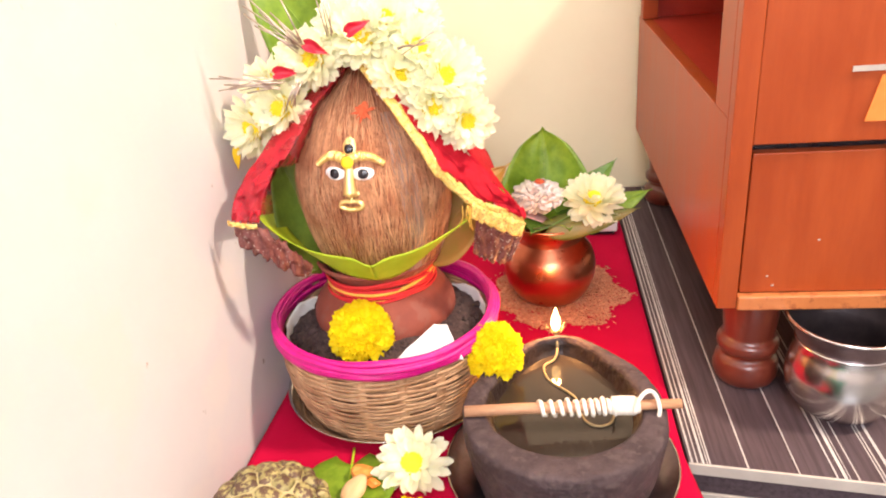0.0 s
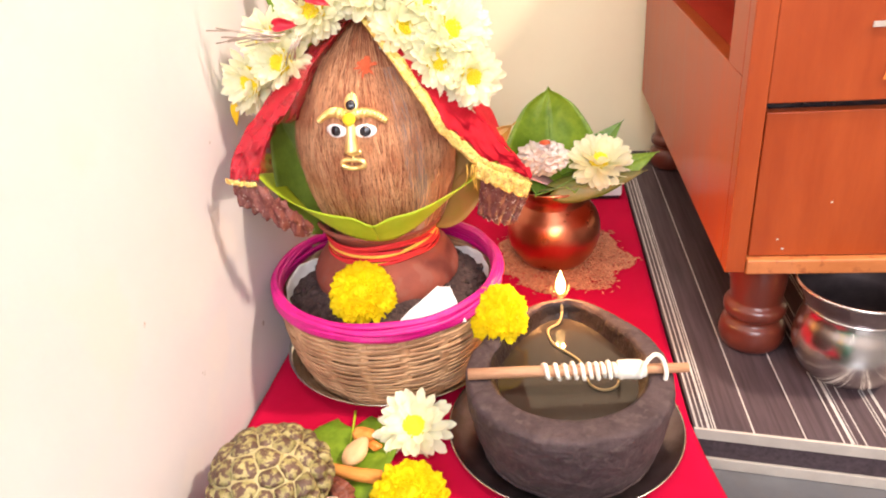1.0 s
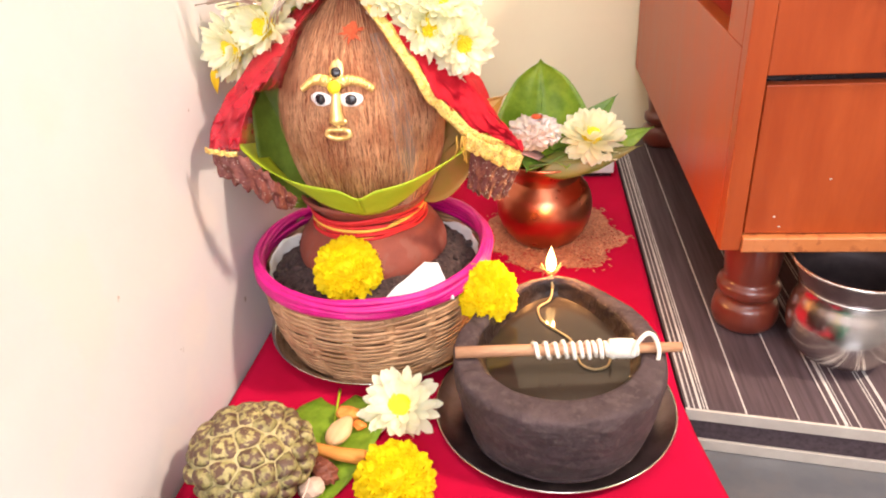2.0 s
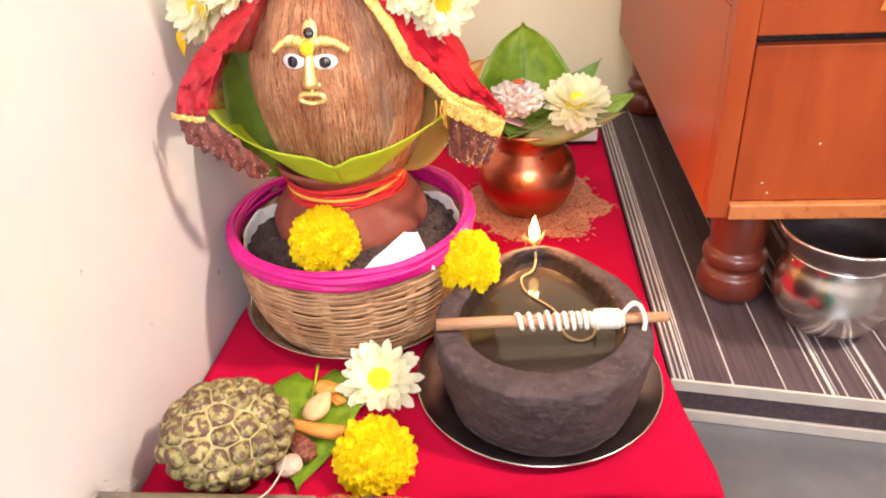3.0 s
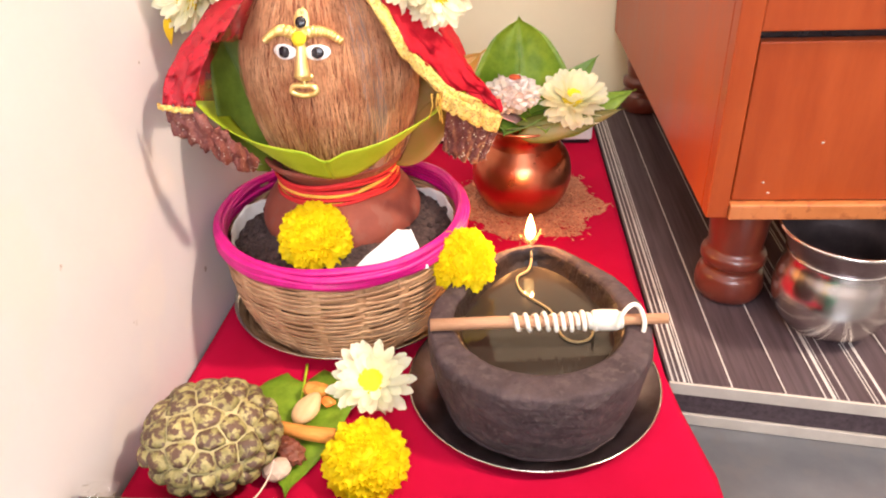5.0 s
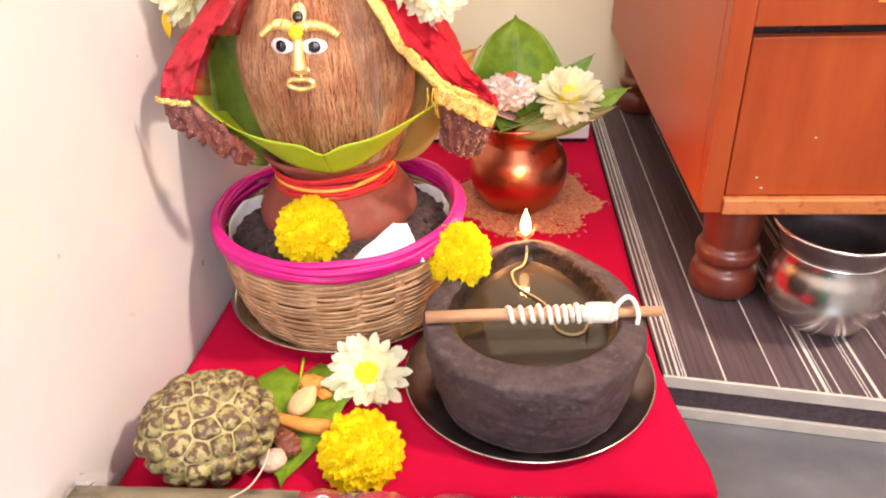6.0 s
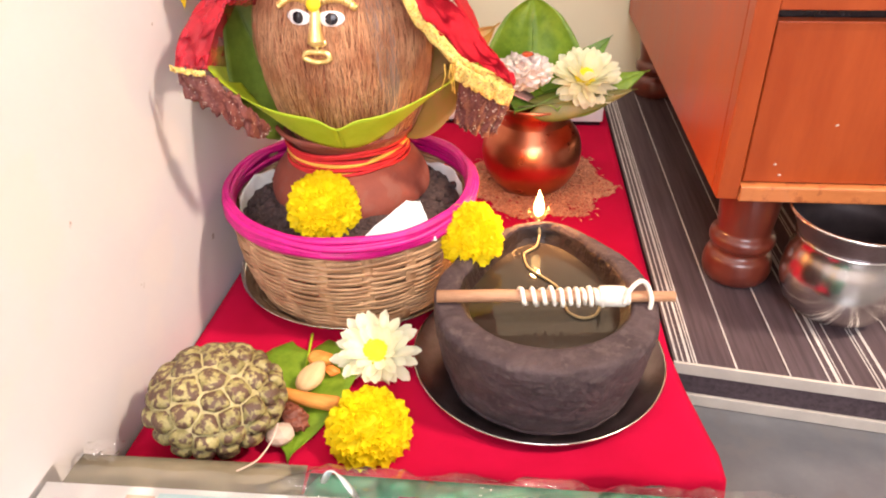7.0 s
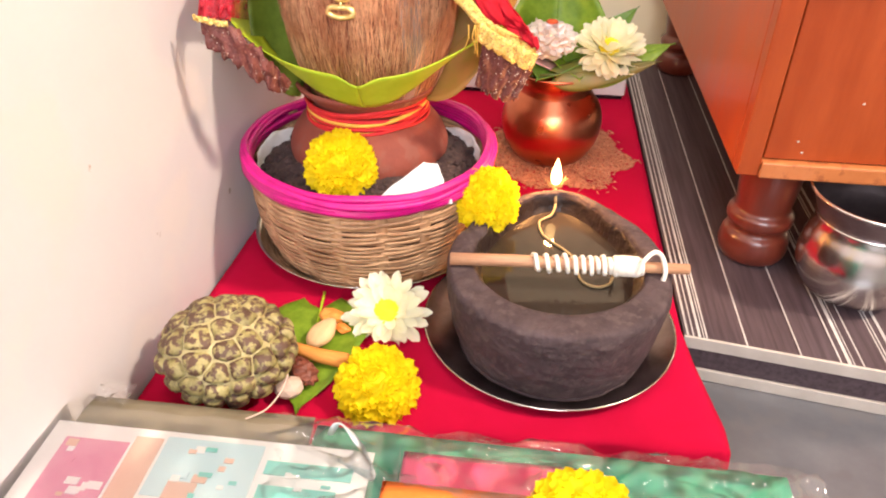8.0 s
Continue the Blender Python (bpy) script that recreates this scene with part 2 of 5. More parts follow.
# Plastic ribbon colour with its bluish-white highlight painted in.
GLINTWHITE = surface("highlight_white_plastic", (0.62, 0.74, 0.78), (0.84, 0.90, 0.92), 0.15, 90, bump=0.6, fine=220, depth=0.002, trans=0.4)
PINKPAPER = surface("pink_paper", (0.66, 0.36, 0.32), (0.74, 0.44, 0.40), 0.7, 50, bump=0.3)
# Orange of the root chip; on the cabinet front it paints a lit spot.
ORANGE_CHIP_LIT = surface("orange_chip_and_lit_spot", (0.85, 0.20, 0.03), (0.90, 0.26, 0.05), 0.5, 30, bump=0.1)


def clear_film():
    m, nt, b = nodes_of("clear_plastic_film")
    n, l = nt.nodes, nt.links
    b.inputs["Base Color"].default_value = (0.9, 0.92, 0.92, 1)
    b.inputs["Roughness"].default_value = 0.08
    tr = n.new("ShaderNodeBsdfTransparent")
    mx = n.new("ShaderNodeMixShader")
    fr = n.new("ShaderNodeFresnel")
    fr.inputs[0].default_value = 1.6
    gl = n.new("ShaderNodeBsdfGlossy")
    gl.inputs["Roughness"].default_value = 0.06
    hz = n.new("ShaderNodeMixShader")
    hz.inputs[0].default_value = 0.04
    df = n.new("ShaderNodeBsdfDiffuse")
    df.inputs["Color"].default_value = (0.85, 0.87, 0.87, 1)
    l.new(tr.outputs[0], hz.inputs[1])
    l.new(df.outputs[0], hz.inputs[2])
    l.new(fr.outputs[0], mx.inputs[0])
    l.new(hz.outputs[0], mx.inputs[1])
    l.new(gl.outputs[0], mx.inputs[2])
    l.new(mx.outputs[0], n["Material Output"].inputs["Surface"])
    return m


FILM = clear_film()


def sheer_net():
    """Fine red net: threads over open meshes."""
    m, nt, b = nodes_of("sheer_red_net")
    n, l = nt.nodes, nt.links
    b.inputs["Base Color"].default_value = (0.52, 0.012, 0.030, 1)
    b.inputs["Roughness"].default_value = 0.6
    tc = n.new("ShaderNodeTexCoord")
    nz = n.new("ShaderNodeTexNoise")
    nz.inputs["Scale"].default_value, nz.inputs["Detail"].default_value = 60, 4
    l.new(tc.outputs["Object"], nz.inputs["Vector"])
    mr = n.new("ShaderNodeMapRange")
    mr.inputs[1].default_value, mr.inputs[2].default_value = 0.35, 0.65
    mr.inputs[3].default_value, mr.inputs[4].default_value = 0.38, 0.78
    l.new(nz.outputs["Fac"], mr.inputs[0])
    tr = n.new("ShaderNodeBsdfTransparent")
    mx = n.new("ShaderNodeMixShader")
    l.new(mr.outputs[0], mx.inputs[0])
    l.new(tr.outputs[0], mx.inputs[1])
    l.new(b.outputs[0], mx.inputs[2])
    l.new(mx.outputs[0], n["Material Output"].inputs["Surface"])
    return m


NET = sheer_net()


def flame_material():
    m, nt, b = nodes_of("oil_flame")
    b.inputs["Base Color"].default_value = (1, 0.7, 0.3, 1)
    b.inputs["Emission Color"].default_value = (1.0, 0.66, 0.26, 1)
    b.inputs["Emission Strength"].default_value = 9
    return m


FLAME = flame_material()


# ---- mesh tools ----
def thing(name, m, label, category, group="", kind=""):
    ob = new(name)
    ob.empty_display_size = 0.02
    ob.matrix_basis = m
    return tagged(ob, label, category, group, kind)


def part(name, bm, material, parent=None, label="", smooth=True, solid=0.0, sheet=False):
    bmesh.ops.recalc_face_normals(bm, faces=bm.faces)
    if sheet and sum(f.normal.z for f in bm.faces) < 0:
        bmesh.ops.reverse_faces(bm, faces=bm.faces)
    me = bpy.data.meshes.new(name)
    bm.to_mesh(me)
    bm.free()
    me.materials.append(material)
    if smooth:
        me.polygons.foreach_set("use_smooth", [True] * len(me.polygons))
    ob = new(name, me)
    ob.parent = parent
    if solid:
        mod = ob.modifiers.new("thickness", "SOLIDIFY")
        mod.thickness, mod.offset = solid, 0
    if label:
        tagged(ob, label)
    return ob


def twin(ob, m, parent=None):
    """Another object on the same mesh, at the pose m under the same thing."""
    o = ob.copy()
    scene.collection.objects.link(o)
    o.parent = parent or ob.parent
    o.matrix_basis = m
    return o


def box(bm, x0, x1, y0, y1, z0, z1, bevel=0.0):
    r = bmesh.ops.create_cube(bm, size=1.0)
    vs = r["verts"]
    for v in vs:
        v.co = Vector(((x0 + x1) / 2 + v.co.x * (x1 - x0), (y0 + y1) / 2 + v.co.y * (y1 - y0), (z0 + z1) / 2 + v.co.z * (z1 - z0)))
    if bevel:
        es = list({e for v in vs for e in v.link_edges})
        bmesh.ops.bevel(bm, geom=es, offset=bevel, segments=2, affect="EDGES", profile=0.5)
    return bm


def boxed(x0, x1, y0, y1, z0, z1, bevel=0.0):
    return box(bmesh.new(), x0, x1, y0, y1, z0, z1, bevel)


def prism(pts, z0, z1, bevel=0.0):
    bm = bmesh.new()
    lo = [bm.verts.new((x, y, z0)) for x, y in pts]
    hi = [bm.verts.new((x, y, z1)) for x, y in pts]
    n = len(pts)
    bm.faces.new(lo[::-1]), bm.faces.new(hi)
    for i in range(n):
        bm.faces.new((lo[i], lo[(i + 1) % n], hi[(i + 1) % n], hi[i]))
    if bevel:
        bmesh.ops.bevel(bm, geom=list(bm.edges), offset=bevel, segments=2, affect="EDGES", profile=0.5)
    return bm


def lathe(profile, segs=64, shape=None):
    """A turned form from (radius, height) pairs; shape(radius, angle, height) may return another place."""
    bm = bmesh.new()
    rings = []
    for r, z in profile:
        if r < 1e-6:
            rings.append([bm.verts.new((0, 0, z))])
        else:
            ring = []
            for k in range(segs):
                a = 2 * math.pi * k / segs
                ring.append(bm.verts.new(shape(r, a, z) if shape else (r * math.cos(a), r * math.sin(a), z)))
            rings.append(ring)
    for a, b in zip(rings, rings[1:]):
        if len(a) == 1 and len(b) == 1:
            continue
        for k in range(segs):
            j = (k + 1) % segs
            if len(a) == 1:
                bm.faces.new((a[0], b[k], b[j]))
            elif len(b) == 1:
                bm.faces.new((a[k], b[0], a[j]))
            else:
                bm.faces.new((a[k], a[j], b[j], b[k]))
    return bm


def rounded(points, n=5):
    """A smooth profile through the points (Catmull-Rom)."""
    out = []
    p = [points[0]] + list(points) + [points[-1]]
    for i in range(1, len(p) - 2):
        for k in range(n):
            t = k / n
            q = []
            for c in range(len(p[0])):
                a, b, d, e = p[i - 1][c], p[i][c], p[i + 1][c], p[i + 2][c]
                q.append(0.5 * (2 * b + (d - a) * t + (2 * a - 5 * b + 4 * d - e) * t * t + (3 * b - a - 3 * d + e) * t ** 3))
            out.append(tuple(q))
    out.append(tuple(points[-1]))
    return out


def tube(points, radius, segs=8, bm=None, closed=False, flat=1.0):
    """A round or flattened cord along points; radius may be a function of 0..1."""
    bm = bm or bmesh.new()
    pts = [Vector(p) for p in points]
    n = len(pts)
    rings = []
    side = None
    for i, p in enumerate(pts):
        a = pts[(i - 1) % n] if closed or i else pts[0]
        b = pts[(i + 1) % n] if closed or i < n - 1 else pts[-1]
        d = (b - a).normalized()
        if side is None:
            side = d.orthogonal().normalized()
        side = (side - d * side.dot(d)).normalized()
        up = d.cross(side)
        r = radius(i / max(1, n - 1)) if callable(radius) else radius
        rings.append([bm.verts.new(p + (side * math.cos(2 * math.pi * k / segs) + up * math.sin(2 * math.pi * k / segs) * flat) * r) for k in range(segs)])
    pairs = list(zip(rings, rings[1:])) + ([(rings[-1], rings[0])] if closed else [])
    for a, b in pairs:
        for k in range(segs):
            j = (k + 1) % segs
            bm.faces.new((a[k], a[j], b[j], b[k]))
    if not closed:
        bm.faces.new(rings[0][::-1]), bm.faces.new(rings[-1])
    return bm


def grid(nu, nv, f, bm=None):
    bm = bm or bmesh.new()
    vs = [[bm.verts.new(f(i / nu, j / nv)) for j in range(nv + 1)] for i in range(nu + 1)]
    for i in range(nu):
        for j in range(nv):
            bm.faces.new((vs[i][j], vs[i + 1][j], vs[i + 1][j + 1], vs[i][j + 1]))
    return bm


def lump(rx, ry, rz, rough=0.1, freq=3.0, sub=3, seed=0.0):
    bm = bmesh.new()
    bmesh.ops.create_icosphere(bm, subdivisions=sub, radius=1.0)
    for v in bm.verts:
        k = 1 + rough * noise.noise(v.co * freq + Vector((seed, seed * 2, 7)))
        v.co = Vector((v.co.x * rx * k, v.co.y * ry * k, v.co.z * rz * k))
    return bm
# ---- end of tools ----


# ---- setting ----
def wall_x(y):
    """The left wall leans a little off the square."""
    return -0.243 - 0.05 * (0.55 - y)


FL = -0.042
BACK = 1.085


def structure(name, bm, material, label, category):
    return tagged(part(name, bm, material, smooth=False), label, category, kind="structure")


structure("floor", boxed(-0.6, 2.4, -2.0, 1.3, FL - 0.1, FL), FLOOR, "polished grey stone floor with faint mottling", "floor")
structure("wall_west", prism([(wall_x(-2.0), -2.0), (wall_x(1.3), 1.3), (-0.6, 1.3), (-0.6, -2.0)], FL, 2.5), WALL, "white painted plaster wall beside the altar", "wall")
structure("wall_north", boxed(wall_x(BACK) + 0.001, 2.3, BACK, BACK + 0.12, FL, 2.5), CREAM, "cream painted plaster wall behind the altar", "wall")
structure("wall_east", boxed(2.2, 2.3, -2.0, BACK, FL, 2.5), WALL, "plain white painted wall", "wall")
wall_s = bmesh.new()
box(wall_s, -0.6, 2.2, -1.9, -1.78, FL, 0.8)
box(wall_s, -0.6, 2.2, -1.9, -1.78, 1.9, 2.5)
box(wall_s, -0.6, -0.30, -1.9, -1.78, 0.8, 1.9)
box(wall_s, 0.74, 2.2, -1.9, -1.78, 0.8, 1.9)
structure("wall_south", wall_s, WALL, "plain white painted wall with a window opening", "wall")
structure("ceiling", boxed(-0.6, 2.3, -2.0, 1.3, 2.5, 2.6), WALL, "plain white ceiling", "ceiling")


# ---- low stool and red cloth ----
stool = thing("low_stool", pose(0, 0, FL), "low pale wooden stool hidden under the red cloth", "stool")
part("top", prism([(-0.236, 0.345), (0.134, 0.366), (0.122, 0.46), (0.122, 0.955), (-0.208, 0.955)], 0.022, 0.0395, 0.002), STOOLWOOD, stool, smooth=False)
for x, y in ((-0.20, 0.37), (0.10, 0.385), (-0.19, 0.93), (0.10, 0.93)):
    part("foot", boxed(x - 0.015, x + 0.015, y - 0.015, y + 0.015, 0.0, 0.0225, 0.002), STOOLWOOD, stool, smooth=False)


def cloth_bm():
    """The sheet: flat on the stool, rounded over its front edge and its free front corner, hanging to the floor."""
    bm = bmesh.new()
    nu, nv = 60, 90

    def f(u, v):
        y = 0.965 + (0.322 - 0.965) * min(1.0, v / 0.88)
        left = wall_x(y) + 0.003
        right = 0.1305 if y > 0.455 else 0.1305 + 0.0165 * min(1.0, (0.455 - y) / 0.105)
        x = left + (right - left) * u
        y += 0.021 * max(0.0, u - 0.15) * min(1.0, v / 0.88) ** 8
        z = 0.0006 * noise.noise(Vector((x * 25, y * 25, 0)))
        if v > 0.88:
            k = (v - 0.88) / 0.12
            z -= 0.038 * k + 0.0
            y -= 0.004 * math.sin(min(1.0, k * 3) * math.pi / 2) + 0.002 * math.sin(x * 70)
        e = (u - 0.97) / 0.03
        if e > 0 and y < 0.455:
            z -= 0.004 * e * e * min(1.0, (0.455 - y) / 0.03)
        return (x, y, z)
    return grid(nu, nv, f, bm)


cloth = part("red_cloth", cloth_bm(), CLOTH, solid=0.0012)
tagged(cloth, "bright crimson cotton cloth spread flat over a low stool", "cloth")

# ---- striped board ----
board = thing("laminate_board", pose(0.133, 0.454, FL), "charcoal wood-grain laminate board with silver pinstripes and pale edging", "board")
BW, BS = 1.1, -0.155


def board_piece(z0, z1, out, y1=None, x0=0.0):
    yb = BACK - 0.454 - 0.004 if y1 is None else y1
    return prism([(x0, -out + BS * x0), (BW, BS * BW - out), (BW, yb), (x0, yb)], z0, z1, 0.0006)


part("core", board_piece(0.0, 0.0405, 0.0), LAMINATE, board, smooth=False)
part("top_panel", board_piece(0.0405, 0.042, 0.0012), LAMINATE, board, smooth=False)
for z0 in (0.0305, 0.0):
    part("edge_band", prism([(0.0, -0.0001), (BW, BS * BW - 0.0001), (BW, BS * BW - 0.003), (0.0, -0.003)], z0 + 0.0003, z0 + 0.0112, 0.0006), EDGEBAND, board, "pale edge band", smooth=False)
for x, w in ((0.0020, 0.0016), (0.0065, 0.0010), (0.0105, 0.0020), (0.0142, 0.0008), (0.0162, 0.0012), (0.0452, 0.0013), (0.0832, 0.0011), (0.1105, 0.0012), (0.1158, 0.0026), (0.1200, 0.0006),
             (0.1262, 0.0011), (0.1440, 0.0009), (0.1466, 0.0010), (0.1520, 0.0024), (0.176, 0.0010), (0.200, 0.0011), (0.206, 0.0022), (0.232, 0.0010), (0.262, 0.0012), (0.268, 0.0024), (0.30, 0.001), (0.34, 0.0012),
             (0.346, 0.0024), (0.39, 0.001), (0.43, 0.0012), (0.47, 0.001), (0.476, 0.0022), (0.52, 0.001)):
    part("stripe", prism([(x, BS * x - 0.001), (x + w, BS * (x + w) - 0.001), (x + w, BACK - 0.46), (x, BACK - 0.46)], 0.0418, 0.0423), INLAY, board, "silver inlay line", smooth=False)


# ---- shrine cabinet ----
CX, CY, CW, CD = 0.1655, 0.535, 0.46, 0.535
cab = thing("shrine_cabinet", pose(CX, CY, 0), "varnished orange teak shrine cabinet on short turned legs", "cabinet")
Z0 = 0.0975
P = 0.0165
part("side_panel", boxed(0.0, 0.014, 0.0162, CD, Z0, 0.262, 0.001), TEAK, cab, smooth=False)
part("side_panel", boxed(CW - 0.014, CW, 0.016, CD, Z0, 0.393, 0.001), TEAK, cab, smooth=False)
part("back_panel", boxed(0.0142, CW - 0.0142, CD - 0.012, CD - 0.001, Z0, 0.393), TEAKRED, cab, smooth=False)
part("bottom_panel", boxed(0.0142, CW - 0.0142, 0.017, CD - 0.0125, Z0 + 0.001, Z0 + 0.012), TEAK, cab, smooth=False)
part("inner_shelf", boxed(0.0142, CW - 0.0142, 0.018, CD - 0.0125, 0.2515, 0.2615), TEAKRED, cab, "dark red varnished inner shelf", smooth=False)
part("roof_panel", boxed(0.0, CW, -0.004, CD, 0.3935, 0.408, 0.002), TEAK, cab, smooth=False)
part("front_post", boxed(0.0, P, 0.0, 0.0158, Z0, 0.393, 0.0012), TEAK, cab, smooth=False)
part("upper_post", boxed(0.0, P, 0.0160, 0.060, 0.2624, 0.393, 0.001), TEAK, cab, smooth=False)
part("front_post", boxed(CW - P, CW, 0.0, 0.0158, Z0, 0.393, 0.0012), TEAK, cab, smooth=False)
part("rear_post", boxed(0.0, 0.020, CD - 0.034, CD - 0.0125, 0.2625, 0.393, 0.001), TEAK, cab, smooth=False)
part("bottom_rail", boxed(P + 0.0003, CW - P - 0.0003, -0.002, 0.0158, Z0 - 0.001, Z0 + 0.0125, 0.0014), TEAKWORN, cab, "bottom rail with worn varnish", smooth=False)
part("upper_front_panel", boxed(P + 0.0003, CW - P - 0.0003, 0.001, 0.0158, 0.2443, 0.392, 0.001), TEAK, cab, smooth=False)
drawer = part("drawer_front", boxed(P + 0.0022, CW - P - 0.0022, 0.0045, 0.0155, Z0 + 0.0135, 0.2362, 0.001), TEAK, cab, smooth=False)
# Black sheet in place of the natural shade in the drawer gap.
part("drawer_recess", boxed(P + 0.0008, CW - P - 0.0008, 0.0162, 0.0168, Z0 + 0.013, 0.2442), BLACK, cab, "black sheet painting the shade behind the drawer", smooth=False)
for x, z in ((0.0405, Z0 + 0.029), (0.0455, Z0 + 0.020), (0.078, Z0 + 0.062), (0.128, Z0 + 0.083)):
    part("chip", lump(0.0011, 0.0004, 0.0008, 0.5, 2, 2, x * 90), EDGEBAND, drawer, "small pale paint chip").location = (x, 0.0045, z)
leg_profile = rounded([(0.020, 0.0), (0.029, 0.002), (0.033, 0.012), (0.031, 0.024), (0.0262, 0.029), (0.0265, 0.033), (0.0305, 0.037), (0.0305, 0.044), (0.0262, 0.049), (0.0258, 0.054), (0.0275, 0.070), (0.0285, 0.088), (0.0285, Z0)], 4)
leg_profile = [(0.0, 0.0)] + [(0.89 * r, z) for r, z in leg_profile] + [(0.0, Z0)]
for lx, ly in ((0.0415, 0.040), (CW - 0.0415, 0.040), (0.0375, CD - 0.05), (CW - 0.0375, CD - 0.05)):
    part("leg", lathe(leg_profile, 40), TEAKSHADE, cab, "turned leg, shade painted into its varnish").location = (lx, ly, 0.0002)
# Lit spot on the cabinet front, added as a flat orange piece.
lit_patch = tagged(part("orange_slip", prism([(0.0955, 0.020), (0.1435, 0.020), (0.1435, 0.055), (0.103, 0.055)], 0, 0.0006), ORANGE_CHIP_LIT, None, smooth=False), "flat orange piece painting a lit spot on the cabinet front", "paper")
lit_patch.matrix_basis = pose(CX, CY + 0.0004, 0.240, 90, 0, 0)
# Pale strip that paints the highlight above the lit spot.
part("tape", boxed(0.0815, 0.1335, 0.0585, 0.0625, 0.0001, 0.0011), EDGEBAND, lit_patch, "pale strip painting a highlight", smooth=False)

# ---- steel pot below the cabinet ----
pot = thing("steel_pot", pose(0.274, 0.527, 0.0005), "round-bellied stainless steel pot with a flared collar, on the striped board", "pot")
STEELDULL = surface("dull_steel", (0.60, 0.57, 0.55), (0.70, 0.67, 0.64), 0.16, 30, bump=0.0, fine=300, metal=1.0, rough2=0.26)
# Near-black steel that paints the cabinet's shade into the pot's inside.
POTSHADE = surface("shaded_inner_steel", (0.045, 0.032, 0.034), (0.075, 0.055, 0.056), 0.55, 40, bump=0.1, fine=200, metal=0.5)
belly = rounded([(0.018, 0.0), (0.034, 0.0055), (0.0435, 0.020), (0.0462, 0.036), (0.0440, 0.052), (0.0405, 0.064), (0.0398, 0.071)], 6)
collar_out = rounded([(0.0398, 0.0712), (0.0415, 0.0745), (0.0452, 0.084), (0.0500, 0.0925)], 5)
part("body", lathe([(0, 0)] + belly, 72), STEELDULL, pot)
part("inside", lathe([(0.0492, 0.0930), (0.0436, 0.0845), (0.0394, 0.0745), (0.0384, 0.0712), (0.0390, 0.064), (0.0425, 0.052), (0.0445, 0.036), (0.033, 0.008), (0, 0.003)], 72), POTSHADE, pot, "inside, darkened for the cabinet's shade")
part("collar", lathe(collar_out, 72), STEELSHADE, pot, "flared collar, shade painted into its steel")
part("rim", tube([(0.0502 * math.cos(a * math.pi / 30), 0.0502 * math.sin(a * math.pi / 30), 0.0932) for a in range(60)], 0.0014, 8, closed=True), STEEL, pot, "bright rolled rim")
part("neck_ring", tube([(0.0407 * math.cos(a * math.pi / 30), 0.0407 * math.sin(a * math.pi / 30), 0.0712) for a in range(60)], 0.0015, 8, closed=True), STEEL, pot, "bright neck ring")

# ---- white slab at the back ----
slab = part("white_box", boxed(-0.12, 0.122, 0.90, 0.955, 0.006, 0.032, 0.002), PAPER, None, smooth=False)
tagged(slab, "flat white cardboard box at the rear of the red cloth", "box")
# The shadow below the box, built as a black strip.
part("base_strip", boxed(-0.117, 0.119, 0.903, 0.952, 0.0008, 0.0061), BLACK, slab, "black strip painting the shadow under the box", smooth=False)


# ---- leaves ----
def heart(length, width, cup=0.25, droop=0.2, fold=0.0, nu=16, nv=10, wave=0.04, full=0.85):
    """A betel leaf lying along +x from its stalk end, z up."""
    def f(u, v):
        s = 2 * v - 1
        w = width * 0.5 * (math.sin(math.pi * min(1.0, u * 1.02 + 0.02) ** 0.62) ** full) * (1 - 0.25 * u) * (1 - (0.85 - full) * max(0.0, u - 0.82) / 0.18)
        back = 0.10 * length * (1 - u) ** 3 * abs(s) ** 1.3
        x = length * u - back
        y = w * s
        z = cup * w * s * s - droop * length * u * u + fold * abs(s) * w
        z += wave * width * 0.2 * math.sin(u * 11 + s * 3) * abs(s)
        z -= 0.02 * width * math.exp(-(s / 0.06) ** 2)
        return (x, y, z)
    return grid(nu, nv, f)


def vein_bm(length, cup, droop):
    return tube([(length * u, 0, -droop * length * u * u + 0.0002) for u in [k / 10 for k in range(-2, 10)]], lambda k: 0.0011 * (1 - 0.8 * k), 6)


# ---- basket with clay pot ----
BX, BY = -0.130, 0.555
dish = thing("steel_plate", pose(BX, BY + 0.006, 0.001), "shallow stainless steel plate under the bamboo basket", "plate")
part("plate", lathe([(0, 0.0), (0.088, 0.0), (0.1005, 0.012), (0.1050, 0.0150), (0.1056, 0.0142), (0.1018, 0.0110), (0.089, -0.0006), (0, -0.0006)], 72), STEEL, dish)

basket = thing("bamboo_basket", pose(BX, BY, 0.0018), "round woven bamboo basket with a magenta bound rim", "basket")
BH = 0.090


def basket_r(z):
    k = z / BH
    return 0.083 + 0.017 * k + 0.006 * math.sin(k * math.pi)


STAKES = 18
for i in range(STAKES):
    a = 2 * math.pi * (i + 0.3) / STAKES
    pts = []
    for k in range(9):
        z = 0.001 + BH * k / 8
        pts.append((basket_r(z), z))

    def sf(u, v, a=a, pts=pts):
        r, z = pts[min(8, round(u * 8))]
        da = (v - 0.5) * 0.009 / r
        return (r * math.cos(a + da), r * math.sin(a + da), z)
    part("stake", grid(8, 2, sf), BAMBOO, basket, solid=0.0011)
rows = 36
